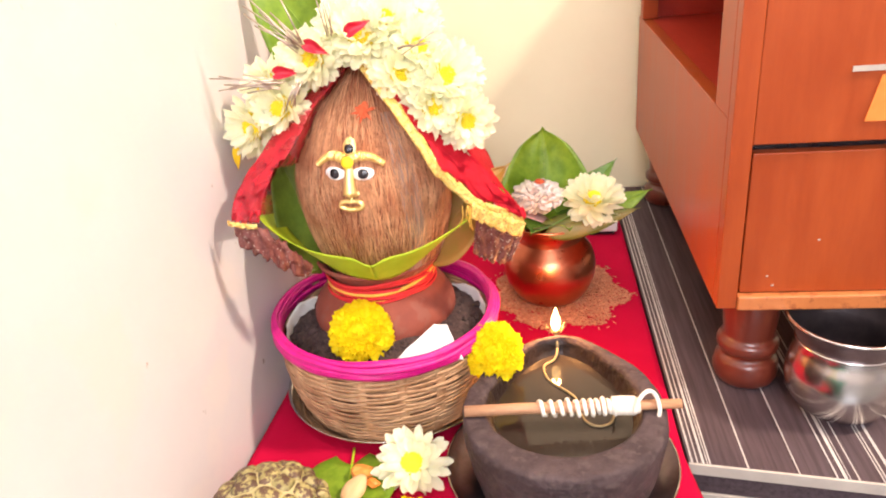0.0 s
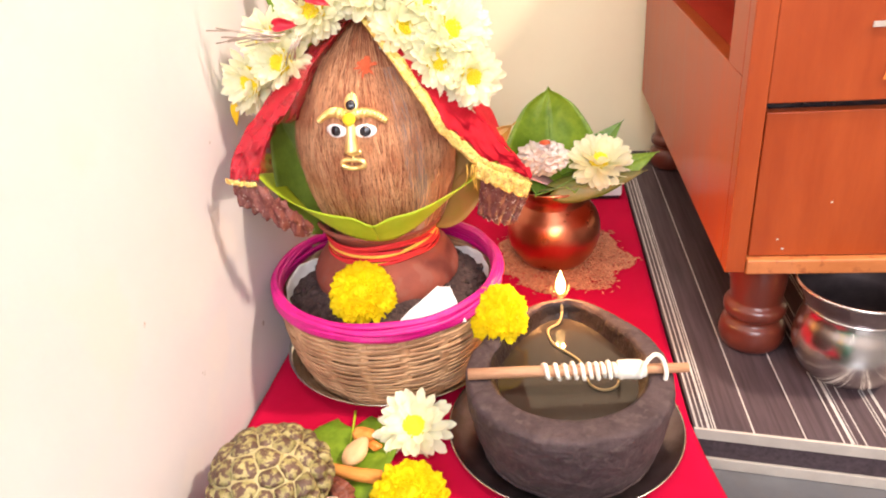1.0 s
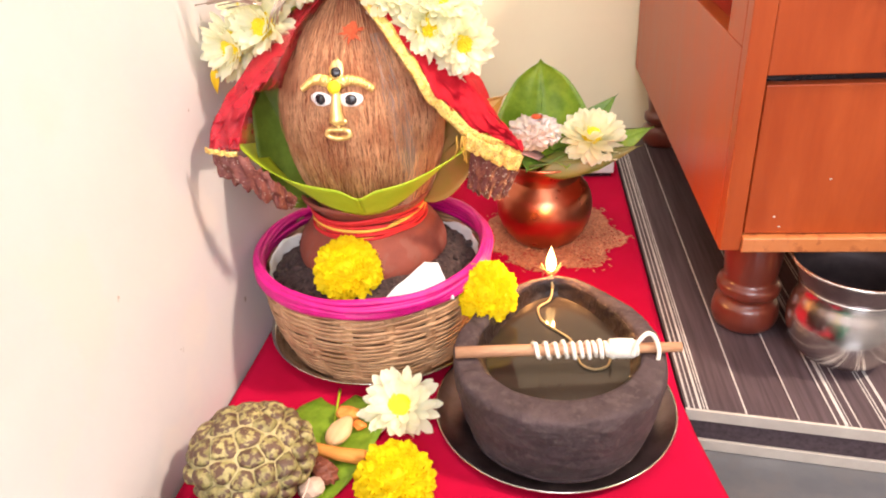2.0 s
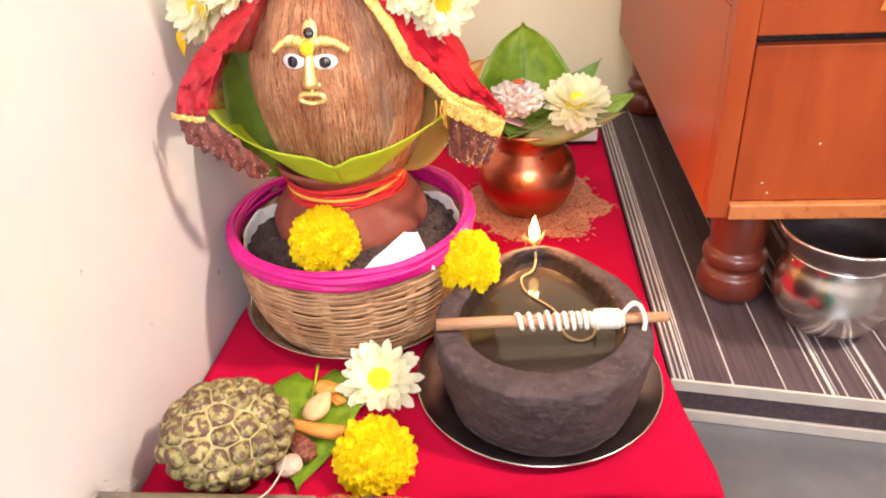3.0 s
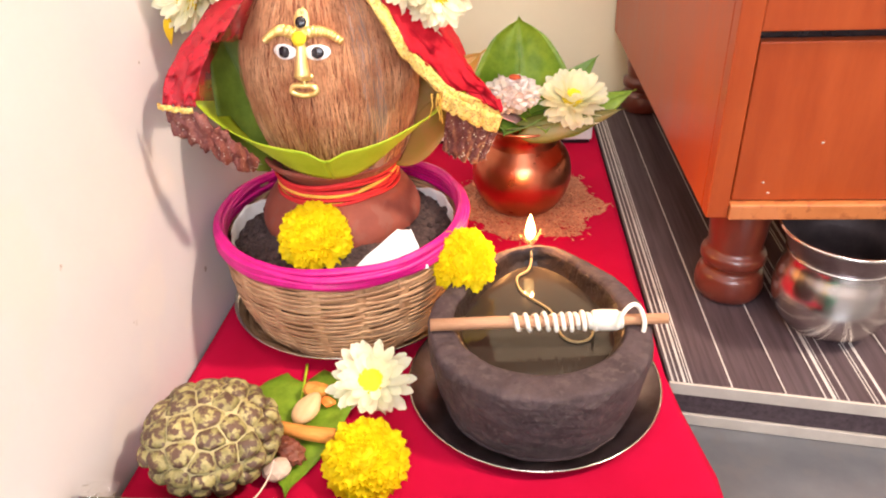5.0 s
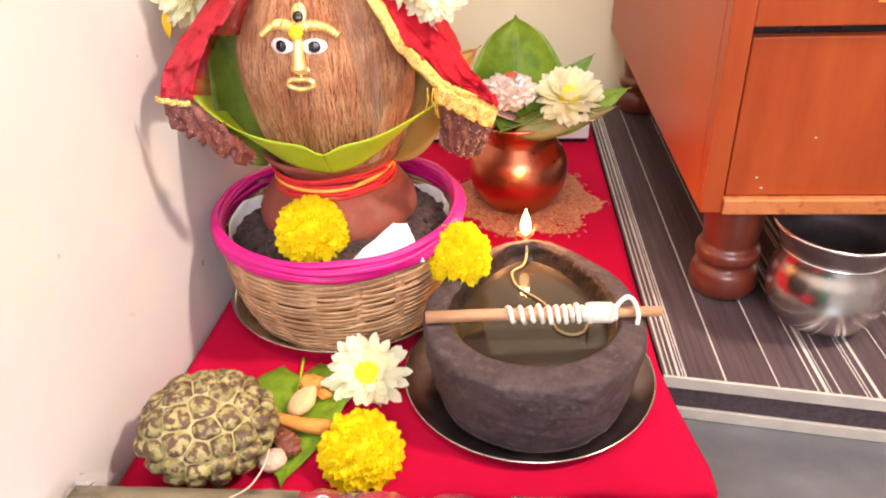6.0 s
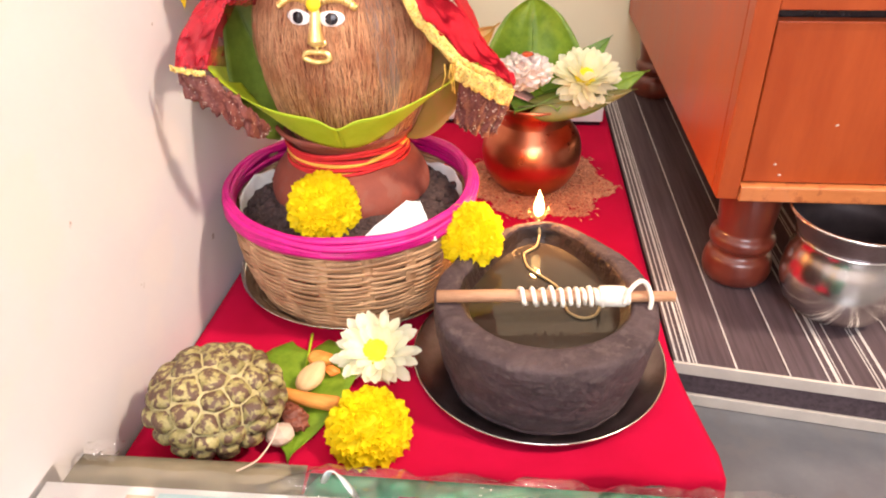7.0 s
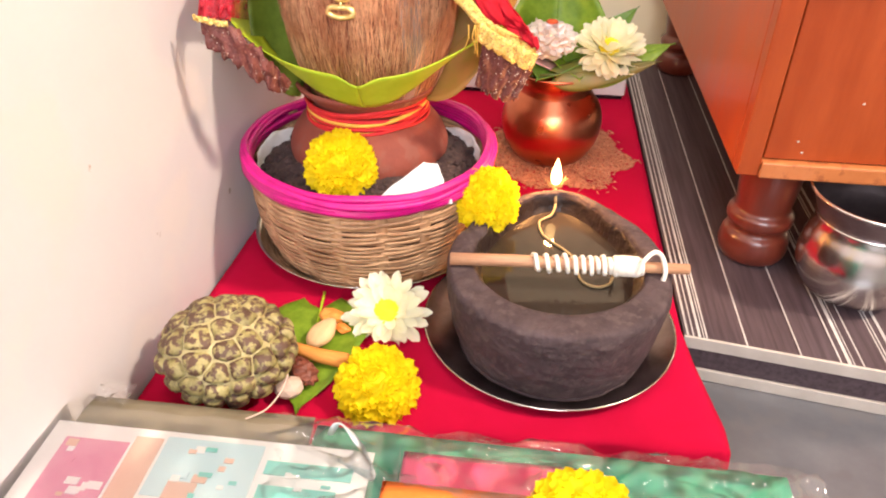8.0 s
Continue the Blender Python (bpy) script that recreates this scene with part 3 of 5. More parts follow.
for k in range(rows):
    z = 0.004 + (BH - 0.010) * k / (rows - 1)
    ph = k % 2
    skew = random.uniform(-0.0016, 0.0016)
    h = random.uniform(0.0021, 0.0034)
    turn = random.uniform(0, 6.28)

    def wf(u, v, z=z, ph=ph, skew=skew, h=h, turn=turn):
        a = 2 * math.pi * u
        wob = math.sin(a * STAKES / 2 + math.pi * ph - 0.3 * STAKES / 2 * 2 * math.pi / STAKES)
        zz = z + (v - 0.5) * h + skew * math.sin(a * 2 + turn) + 0.0006 * math.sin(a * 7 + turn * 3)
        r = basket_r(zz) + 0.0010 * wob + 0.0004 * math.sin(a * 5 + turn)
        return (r * math.cos(a), r * math.sin(a), zz)
    part("weaver", grid(132, 2, wf), BAMBOO, basket, solid=0.0009)
part("bottom", lathe([(0, 0.0), (0.081, 0.0), (0.083, 0.004), (0, 0.003)], 48), BAMBOO, basket)
RIM = BH + 0.001
for k in range(15):
    a0 = 2 * math.pi * k / 15
    tw = random.choice((2.0, 2.5, 3.0))
    rr = random.uniform(0.0018, 0.0030)

    def strand(t, a0=a0, tw=tw):
        a = 2 * math.pi * t
        b = a0 + 0.35 * math.sin(tw * a + a0)
        R = 0.1015 + 0.0034 * math.cos(b) + 0.0006 * math.sin(a * 5 + a0 * 3)
        return (R * math.cos(a), R * math.sin(a), RIM + 0.0068 * math.sin(b) - 0.001 + 0.0005 * math.sin(a * 9 + a0))
    part("rim_strand", tube([strand(t / 110) for t in range(110)], rr, 6, closed=True), PINK, basket, "magenta dyed rim strand")

soil = thing("potting_soil", pose(BX, BY, 0.065), "dark crumbly soil filling the basket", "soil", kind="stuff")
part("mound", lathe(rounded([(0.0, 0.024), (0.03, 0.022), (0.06, 0.018), (0.080, 0.012), (0.0925, 0.008)], 6) + [(0.089, -0.02), (0, -0.04)], 72,
                    lambda r, a, z: (r * math.cos(a), r * math.sin(a), z + (0.004 * noise.noise(Vector((r * math.cos(a) * 90, r * math.sin(a) * 90, 1))) if z > 0 else 0))), SOIL, soil)
clods = bmesh.new()
for i in range(420):
    r, a = 0.090 * math.sqrt(random.uniform(0.3, 1)), random.uniform(0, 2 * math.pi)
    s = random.uniform(0.0016, 0.0050)
    res = bmesh.ops.create_icosphere(clods, subdivisions=1, radius=s)
    o = Vector((r * math.cos(a), r * math.sin(a), 0.021 - 0.012 * (r / 0.09) ** 2 + random.uniform(-0.001, 0.002)))
    for v in res["verts"]:
        v.co = v.co * random.uniform(0.7, 1.2) + o
part("clod", clods, SOIL, soil, smooth=False)

liner = thing("paper_liner", pose(BX, BY, 0.07), "torn white paper lining inside the basket wall", "paper")
for a0, a1, h0, h1 in ((2.55, 3.55, 0.000, 0.021), (0.05, 0.95, -0.002, 0.019), (4.55, 4.95, 0.0, 0.012)):
    def lf(u, v, a0=a0, a1=a1, h0=h0, h1=h1):
        a = a0 + (a1 - a0) * u
        top = h1 * (0.75 + 0.25 * noise.noise(Vector((a * 5, 3, 1)))) * (0.55 + 0.45 * math.sin(math.pi * u))
        z = h0 + (top - h0) * v
        r = basket_r(z + 0.068) - 0.0055 - 0.004 * (1 - v) + 0.0015 * noise.noise(Vector((a * 9, v * 3, 5)))
        return (r * math.cos(a), r * math.sin(a), z)
    part("sheet", grid(30, 5, lf), PAPER, liner, solid=0.0003)


def flap(u, v):
    w = 0.062 * (1 - 0.84 * v)
    x = 0.048 + (u - 0.5) * w + 0.012 * v + 0.0015 * noise.noise(Vector((u * 6, v * 5, 9)))
    y = -0.081 + 0.020 * v + 0.006 * u * (1 - v)
    z = 0.014 + 0.027 * v + 0.0022 * noise.noise(Vector((u * 4, v * 4, 2))) + 0.004 * (u - 0.5) ** 2
    return (x, y, z)


part("flap", grid(14, 8, flap), PAPER, liner, solid=0.0003)

kalash = thing("clay_pot", pose(-0.134, 0.575, 0.052), "reddish terracotta pot set in soil, threads tied round its neck", "pot")
prof = rounded([(0.035, 0.0), (0.056, 0.012), (0.067, 0.030), (0.066, 0.044), (0.057, 0.058), (0.0475, 0.066), (0.0455, 0.073), (0.049, 0.081), (0.0575, 0.089), (0.0595, 0.0925)], 5)
part("body", lathe([(0, 0)] + prof + [(0.0575, 0.0945), (0.046, 0.080), (0.042, 0.072), (0.050, 0.055), (0, 0.01)], 72), CLAY, kalash)
for k in range(11):
    z = 0.0635 + 0.0016 * k
    r = 0.0475 + 0.0012 * abs(k - 5) * 0.35
    rt = random.uniform(0.0011, 0.0019)
    a0 = random.uniform(0, 6.28)
    ring = [((r + rt) * math.cos(a), (r + rt) * math.sin(a), z + 0.0034 * math.sin(a + a0) + 0.0010 * math.sin(3 * a + 2 * a0)) for a in [2 * math.pi * q / 64 for q in range(64)]]
    part("thread", tube(ring, rt, 6, closed=True), THREAD_GOLD if k in (2, 6) else THREAD_RED, kalash, "yellow thread" if k in (2, 6) else "red thread")

# ---- coconut ----
KX, KY, KZ = -0.1285, 0.572, 0.137
coco = thing("coconut", pose(KX, KY, KZ), "brown husked coconut standing upright, decorated with gilt ornament pieces", "coconut")
CH = 0.186


def coco_r(k):
    """Radius at the height k from 0 to 1."""
    k = min(1.0, max(0.0, k))
    if k < 0.42:
        return 0.0665 * math.sin(math.pi / 2 * (0.50 + 0.50 * k / 0.42)) ** 0.9
    q = (k - 0.42) / 0.58
    return 0.0665 * max(0.0, (1 - q ** 2.1)) ** 0.80


def coco_point(a, k, lift=0.0):
    r = coco_r(k)
    g = 0.0011 * noise.noise(Vector((math.cos(a) * 22, math.sin(a) * 22, k * 1.4)))
    g += 0.0022 * noise.noise(Vector((math.cos(a) * 3.2, math.sin(a) * 3.2, k * 2.0)))
    r = max(0.0, r + (g if r > 0.004 else 0) + lift)
    return Vector((r * math.cos(a), r * math.sin(a), CH * k))


cb = bmesh.new()
rings = [[cb.verts.new(coco_point(2 * math.pi * s / 180, k / 70)) for s in range(180)] for k in range(70)]
tip = cb.verts.new((0, 0, CH))
for a, b in zip(rings, rings[1:]):
    for s in range(180):
        cb.faces.new((a[s], a[(s + 1) % 180], b[(s + 1) % 180], b[s]))
for s in range(180):
    cb.faces.new((rings[-1][s], rings[-1][(s + 1) % 180], tip))
cb.faces.new(rings[0][::-1])
part("husk", cb, HUSK, coco)
fb = bmesh.new()
for i in range(1700):
    a = random.uniform(math.pi * 0.95, math.pi * 2.08)
    k0 = random.uniform(0.02, 0.72)
    ln = random.uniform(0.14, 0.62) * (1 - 0.7 * k0)
    da = random.gauss(0, 0.07) * ln * 4
    lf_ = random.uniform(0.0, 0.0016)
    pts = []
    for q in range(6):
        t = q / 5
        pts.append(coco_point(a + da * t + 0.03 * math.sin(t * 5 + i), k0 + ln * t, 0.0003 + lf_ * math.sin(math.pi * t) + (lf_ * 2.2 * t * t if i % 9 == 0 else 0)))
    tube(pts, random.uniform(0.00014, 0.00036), 3, fb)
tagged(part("coir", fb, FIBRE, coco, "loose pale coir fibres"), kind="stuff")
part("bare_strip", grid(24, 6, lambda u, v: coco_point(-0.98 + 0.34 * v - 0.14 * u + 0.03 * math.sin(u * 7), 0.02 + 0.78 * u, 0.0005 - 0.0016 * abs(v - 0.5))), HUSKGREY, coco, "smooth grey strip of husk skin", solid=0.0006)

FACE_A = -math.pi / 2 - 0.10


def on_face(x, z, lift=0.0):
    """A place on the husk: x metres across the front, z metres up from its foot."""
    z = EZ + (z - EZ) * 0.82
    x *= 0.84
    k = z / CH
    return coco_point(FACE_A + x / max(0.02, coco_r(k)), k, lift)


def pad(cx, cz, rx, rz, lift, thick, n=22):
    """A domed oval laid on the husk."""
    def f(u, v):
        a = 2 * math.pi * u
        return on_face(cx + rx * v * math.cos(a), cz + rz * v * math.sin(a), lift + thick * (1 - v ** 2.5))
    bm = grid(n, 5, f)
    bmesh.ops.remove_doubles(bm, verts=bm.verts, dist=0.00002)
    return bm


EZ = 0.1075
for s in (-1, 1):
    ex = s * 0.0138
    part("white_oval", pad(ex, EZ, 0.0108, 0.0062, 0.0018, 0.0014), ENAMEL, coco, "white enamel oval")
    part("black_disc", pad(ex + 0.0004, EZ + 0.0002, 0.0052, 0.0048, 0.0029, 0.0008), BLACK, coco, "black enamel disc")
    arc = [on_face(s * (0.003 + 0.031 * t), EZ + 0.0100 + 0.0070 * math.sin(math.pi * (0.18 + 0.80 * t)) - 0.004 * t * t, 0.0016) for t in [q / 110 for q in range(111)]]
    part("gold_arc", tube(arc, lambda k: (0.0044 - 0.0018 * k) * (1 + 0.17 * math.sin(k * 118)), 8, flat=0.85), GOLD, coco, "ridged gilt arc")
nose = [on_face(0.0010 + 0.0008 * t, EZ + 0.012 - 0.031 * t, 0.0022 + 0.0032 * t) for t in [q / 12 for q in range(13)]]
part("gold_bar", tube(nose, lambda k: 0.0033 + 0.0026 * k ** 2, 10), GOLD, coco, "gilt upright bar")
part("gold_knob", pad(0.0018, EZ - 0.0195, 0.0078, 0.0040, 0.002, 0.0046), GOLD, coco, "gilt knob")
loop = [on_face(0.0005 + 0.0098 * math.cos(a) * (1 + 0.1 * math.cos(2 * a)), EZ - 0.0318 + 0.0042 * math.sin(a) + (0.0016 if math.sin(a) > 0.3 else 0) * abs(math.cos(a)), 0.0018) for a in [2 * math.pi * q / 30 for q in range(30)]]
part("gold_loop", tube(loop, 0.0020, 8, closed=True), GOLD, coco, "gilt open loop")
part("gold_link", tube([on_face(0.0016, EZ - 0.022, 0.003), on_face(0.0016, EZ - 0.0285, 0.0022)], 0.0014, 6), GOLD, coco)
drop = part("gold_drop", pad(0.0015, EZ + 0.0245, 0.0066, 0.0088, 0.0012, 0.0012), GOLD, coco, "gilt drop-shaped setting")
part("dark_stone", pad(0.0013, EZ + 0.0232, 0.0046, 0.0046, 0.0024, 0.0014), BLACK, drop, "dark round stone")
part("gilt_tip", tube([on_face(0.0018, EZ + 0.029, 0.0014), on_face(0.0022, EZ + 0.0345, 0.001)], lambda k: 0.0016 * (1 - 0.7 * k), 6), GOLD, drop)
part("yellow_dab", pad(0.0010, EZ + 0.0122, 0.0056, 0.0058, 0.0066, 0.0018), TURMERIC, coco, "dab of yellow paste")
def smear(u, v):
    a = 2 * math.pi * u
    q = v * (0.62 + 0.75 * noise.noise(Vector((math.cos(a) * 3.1, math.sin(a) * 3.1, 4))) + 0.08 * math.sin(5 * a))
    return on_face(0.013 + 0.015 * q * math.cos(a), EZ + 0.054 + 0.0105 * q * math.sin(a), 0.0012 + 0.0008 * (1 - v))


part("vermilion_smear", grid(40, 6, smear), VERMILION, coco, "smear of orange powder")


# ---- leaves round the coconut ----
def facing(loc, d, spin=0.0, size=1.0):
    q = Vector(d).to_track_quat("Z", "Y").to_matrix().to_4x4()
    return Matrix.Translation(loc) @ q @ pose(0, 0, 0, 0, 0, spin) @ Matrix.Scale(size, 4)


def along(loc, tip, normal):
    """A pose whose +x runs from loc to tip, with z near the normal."""
    x = (Vector(tip) - Vector(loc)).normalized()
    z = Vector(normal)
    z = (z - x * z.dot(x)).normalized()
    y = z.cross(x)
    m = Matrix((x, y, z)).transposed().to_4x4()
    return Matrix.Translation(loc) @ m


def collar(u, v):
    """The folded leaf that cups the foot of the coconut."""
    a = math.radians(-186 + 192 * u)
    c = abs(math.cos(a))
    r = 0.0575 + 0.0285 * c ** 3 + 0.0255 * v * (1 - 0.1 * c)
    notch = 0.007 * math.exp(-((u - 0.52) / 0.035) ** 2) * v
    z = 0.1435 + 0.0465 * c ** 2.2 + v * (0.0335 - 0.0195 * c ** 2) - notch + 0.0015 * math.sin(u * 17)
    edge = min(1.0, min(u, 1 - u) / 0.10)
    z += (1 - edge) * 0.004
    vv = (v - 0.5) * edge + 0.5
    r += (vv - v) * 0.019
    z += (vv - v) * 0.014
    return (KX + r * math.cos(a) * 1.04, KY + r * math.sin(a), z)


leaf = thing("betel_leaf", pose(0, 0, 0), "pale green betel leaf cupped round the coconut foot", "leaf", "leaves round the coconut")
part("left_lobe", grid(38, 8, lambda u, v: collar(0.52 * u, v)), LEAFPALE, leaf, solid=0.0007)
part("right_lobe", grid(36, 8, lambda u, v: collar(0.52 + 0.48 * u, v)), LEAFPALE, leaf, solid=0.0007)


def stand_leaf(loc, tip, normal, width, material, label, cup=0.3, droop=0.1, full=0.85):
    ln = (Vector(tip) - Vector(loc)).length
    t = thing("betel_leaf", along(loc, tip, normal), label, "leaf", "leaves round the coconut")
    part("blade", heart(ln, width, cup, droop, nu=24, nv=12, wave=0.10, full=full), material, t, solid=0.0006)
    part("midrib", vein_bm(ln, cup, droop), material, t)
    return t


stand_leaf((-0.180, 0.560, 0.148), (-0.212, 0.558, 0.262), (0.5, -0.9, 0.2), 0.074, LEAFMID, "green betel leaf standing beside the coconut", 0.5)
stand_leaf((-0.090, 0.580, 0.146), (-0.012, 0.585, 0.222), (-0.4, -0.9, 0.3), 0.075, LEAFDRY, "yellowing betel leaf leaning under the scarf", 0.3)
stand_leaf((-0.152, 0.632, 0.283), (-0.236, 0.602, 0.428), (0.2, -0.95, 0.1), 0.088, LEAF, "tall green mango leaf rising behind the garland", 0.25)
stand_leaf((-0.125, 0.637, 0.27), (-0.150, 0.630, 0.43), (0.1, -0.95, 0.1), 0.075, LEAFDARK, "dark green leaf rising behind the garland", 0.25)

# ---- scarf ----
scarf = thing("scarf", pose(0, 0, 0), "red net scarf with gold border draped over the coconut", "scarf")


def strip(name, edge_a, edge_b, material, label="", n=24, m=6, sag=0.0, ruffle=0.0, solid=0.0006):
    ea, eb = rounded(edge_a, 8), rounded(edge_b, 8)

    def pick(e, u):
        k = u * (len(e) - 1)
        i = min(len(e) - 2, int(k))
        return Vector(e[i]).lerp(Vector(e[i + 1]), k - i)

    def f(u, v):
        p = pick(ea, u).lerp(pick(eb, u), v)
        p.z -= sag * math.sin(math.pi * v)
        w = ruffle * (noise.noise(Vector((u * 9, v * 4, 3))) + 0.6 * noise.noise(Vector((u * 23, v * 11, 8))))
        return p + Vector((0, w, w * 0.6))
    return part(name, grid(n, m, f), material, scarf, label, solid=solid)


L_IN = [(-0.127, 0.545, 0.328), (-0.159, 0.525, 0.297), (-0.170, 0.502, 0.277), (-0.187, 0.488, 0.258), (-0.198, 0.479, 0.237), (-0.2030, 0.474, 0.218)]
L_OUT = [(-0.129, 0.560, 0.329), (-0.172, 0.540, 0.300), (-0.198, 0.518, 0.272), (-0.214, 0.497, 0.251), (-0.223, 0.484, 0.236), (-0.2260, 0.476, 0.220)]
L_BACK = [(-0.131, 0.640, 0.325), (-0.165, 0.642, 0.29), (-0.190, 0.645, 0.25), (-0.205, 0.645, 0.22), (-0.212, 0.640, 0.19), (-0.215, 0.63, 0.17)]
R_IN = [(-0.1305, 0.545, 0.328), (-0.106, 0.524, 0.303), (-0.084, 0.510, 0.274), (-0.066, 0.508, 0.243), (-0.044, 0.515, 0.214), (-0.014, 0.532, 0.192), (0.001, 0.540, 0.181)]
R_MID = [(-0.128, 0.548, 0.332), (-0.100, 0.528, 0.3065), (-0.0775, 0.514, 0.2765), (-0.0595, 0.511, 0.247), (-0.0375, 0.519, 0.2185), (-0.011, 0.534, 0.198), (0.003, 0.541, 0.187)]
R_OUT = [(-0.127, 0.590, 0.336), (-0.092, 0.572, 0.314), (-0.058, 0.562, 0.290), (-0.034, 0.556, 0.262), (-0.014, 0.552, 0.233), (0.000, 0.549, 0.205), (0.006, 0.545, 0.190)]
R_BACK = [(-0.128, 0.640, 0.325), (-0.092, 0.645, 0.30), (-0.06, 0.645, 0.27), (-0.04, 0.640, 0.23), (-0.025, 0.63, 0.20), (-0.015, 0.62, 0.18), (-0.012, 0.61, 0.17)]

R_OUT = [tuple(Vector(a).lerp(Vector(b), 0.55)) for a, b in zip(R_MID, R_OUT)]
strip("left_fold", L_IN, L_OUT, NET, n=60, m=16, ruffle=0.007)
strip("left_drape", L_OUT, L_BACK, NET, "sheer red net", ruffle=0.004)
strip("left_veil", L_IN[:4], [(-0.130, 0.560, 0.325), (-0.160, 0.556, 0.290), (-0.176, 0.556, 0.262), (-0.186, 0.556, 0.240)], NET, "sheer red net", ruffle=0.003, solid=0.0)
strip("right_border", R_IN, R_MID, ZARI, "woven gold border", n=60, m=3, ruffle=0.003, solid=0.0016)
strip("right_fold", R_MID, R_OUT, SCARF, n=60, m=12, ruffle=0.006)
strip("right_drape", R_OUT, R_BACK, SCARF, ruffle=0.004)
L_LACE_T = [(-0.2235, 0.470, 0.221), (-0.201, 0.470, 0.216), (-0.185, 0.480, 0.194), (-0.172, 0.495, 0.169)]
L_LACE_B = [(-0.2190, 0.469, 0.203), (-0.199, 0.468, 0.189), (-0.184, 0.478, 0.171), (-0.177, 0.492, 0.162)]
left_lace = strip("left_lace", L_LACE_T, L_LACE_B, LACE, "brown lace edging with sequins", n=40, m=6, ruffle=0.006, solid=0.001)
strip("left_border", [(-0.2262, 0.4690, 0.2235), (-0.2145, 0.4675, 0.2215), (-0.2025, 0.4685, 0.2200)], [(-0.2262, 0.4685, 0.2200), (-0.2145, 0.4670, 0.2180), (-0.2025, 0.4680, 0.2165)], ZARI, "woven gold border", n=30, m=3, ruffle=0.002, solid=0.0012)
strip("right_end_border", [(-0.038, 0.514, 0.213), (-0.012, 0.528, 0.194), (0.004, 0.538, 0.184)], [(-0.040, 0.513, 0.201), (-0.016, 0.526, 0.182), (-0.001, 0.536, 0.172)], ZARI, "woven gold border", n=40, m=4, ruffle=0.003, solid=0.0016)
R_LACE_T = [(-0.036, 0.518, 0.199), (-0.014, 0.530, 0.181), (0.001, 0.540, 0.171)]
R_LACE_B = [(-0.041, 0.528, 0.162), (-0.026, 0.533, 0.150), (-0.012, 0.541, 0.145)]
right_lace = strip("right_lace", R_LACE_T, R_LACE_B, LACE, "brown lace edging with sequins", n=40, m=8, ruffle=0.005, solid=0.001)
sq = bmesh.new()
for ta, tb, n in ((L_LACE_T, L_LACE_B, 60), (R_LACE_T, R_LACE_B, 80)):
    ea, eb = rounded(ta, 8), rounded(tb, 8)
    for i in range(n):
        u, v = random.random(), random.uniform(0.05, 1.0)
        k = min(len(ea) - 1, int(u * len(ea)))
        p = Vector(ea[k]).lerp(Vector(eb[min(k, len(eb) - 1)]), v) + Vector((random.uniform(-0.002, 0.002), -0.0035, random.uniform(-0.001, 0.001)))
        rr = bmesh.ops.create_icosphere(sq, subdivisions=1, radius=random.uniform(0.0003, 0.0006))
        for w in rr["verts"]:
            w.co = Vector((w.co.x, w.co.y * 0.5, w.co.z)) + p
tagged(part("sequin_scatter", sq, SEQUIN, scarf, "glinting silver sequins", smooth=False), kind="stuff")
th = bmesh.new()
for i in range(4):
    x = -0.048 + 0.010 * random.random()
    tube([(x, 0.512, 0.212), (x + random.uniform(-0.002, 0.002), 0.510, 0.204), (x + random.uniform(-0.003, 0.004), 0.510, 0.194 - random.uniform(0, 0.004))], 0.0004, 4, th)
part("fringe", th, THREAD_GOLD, scarf, "loose yellow fringe threads")


# ---- flowers ----
def petal_bm(length, width, curl, tipwave=0.0, cup=0.3):
    def f(u, v):
        s = 2 * v - 1
        w = width * 0.5 * (0.32 + 0.68 * math.sin(math.pi * min(1, 0.12 + 0.62 * u)) ** 0.8)
        if tipwave:
            w *= 0.72 if u > 0.9 else 1
        elif u > 0.78:
            w *= math.sqrt(max(0.05, 1 - ((u - 0.78) / 0.22) ** 2.2))
        return (length * u - tipwave * length * abs(s) * (u > 0.9), w * s, curl * length * u * u + cup * w * s * s + tipwave * 0.25 * length * u * math.sin(s * 6))
    return grid(5 if tipwave else 8, 4, f)


def chrysanthemum(name, label, group, rings, centre, seed):
    random.seed(seed)
    t = thing(name, Matrix.Identity(4), label, "flower", group)
    first = {}
    for n, ln, tilt, wd in rings:
        for i in range(n):
            a = 360 * (i + random.uniform(-0.25, 0.25)) / n + tilt
            m = pose(0, 0, 0, 0, 0, a) @ pose(0.0025, 0, 0.002 + 0.00006 * tilt, 0, -tilt + random.uniform(-11, 11), 0) @ pose(0, 0, 0, random.uniform(-22, 22), 0, 0)
            if (n, ln) in first:
                twin(first[(n, ln)], m @ Matrix.Scale(random.uniform(0.88, 1.08), 4))
            else:
                first[(n, ln)] = part("petal", petal_bm(ln, wd, 0.20), PETALW, t)
                first[(n, ln)].matrix_basis = m
    cb = bmesh.new()
    for i in range(110):
        k = math.sqrt((i + 0.5) / 110)
        a = i * 2.39996
        rr = bmesh.ops.create_icosphere(cb, subdivisions=1, radius=0.0014)
        for v in rr["verts"]:
            v.co = Vector((v.co.x, v.co.y, v.co.z * 1.6)) + Vector((centre * k * math.cos(a), centre * k * math.sin(a), 0.0075 + 0.003 * (1 - k * k)))
    part("centre", cb, FLORET, t, "yellow flower centre")
    part("base", lathe([(0, -0.004), (0.004, -0.003), (0.0055, 0.002), (0.004, 0.0075), (0, 0.0085)], 16), LEAFPALE, t)
    return t


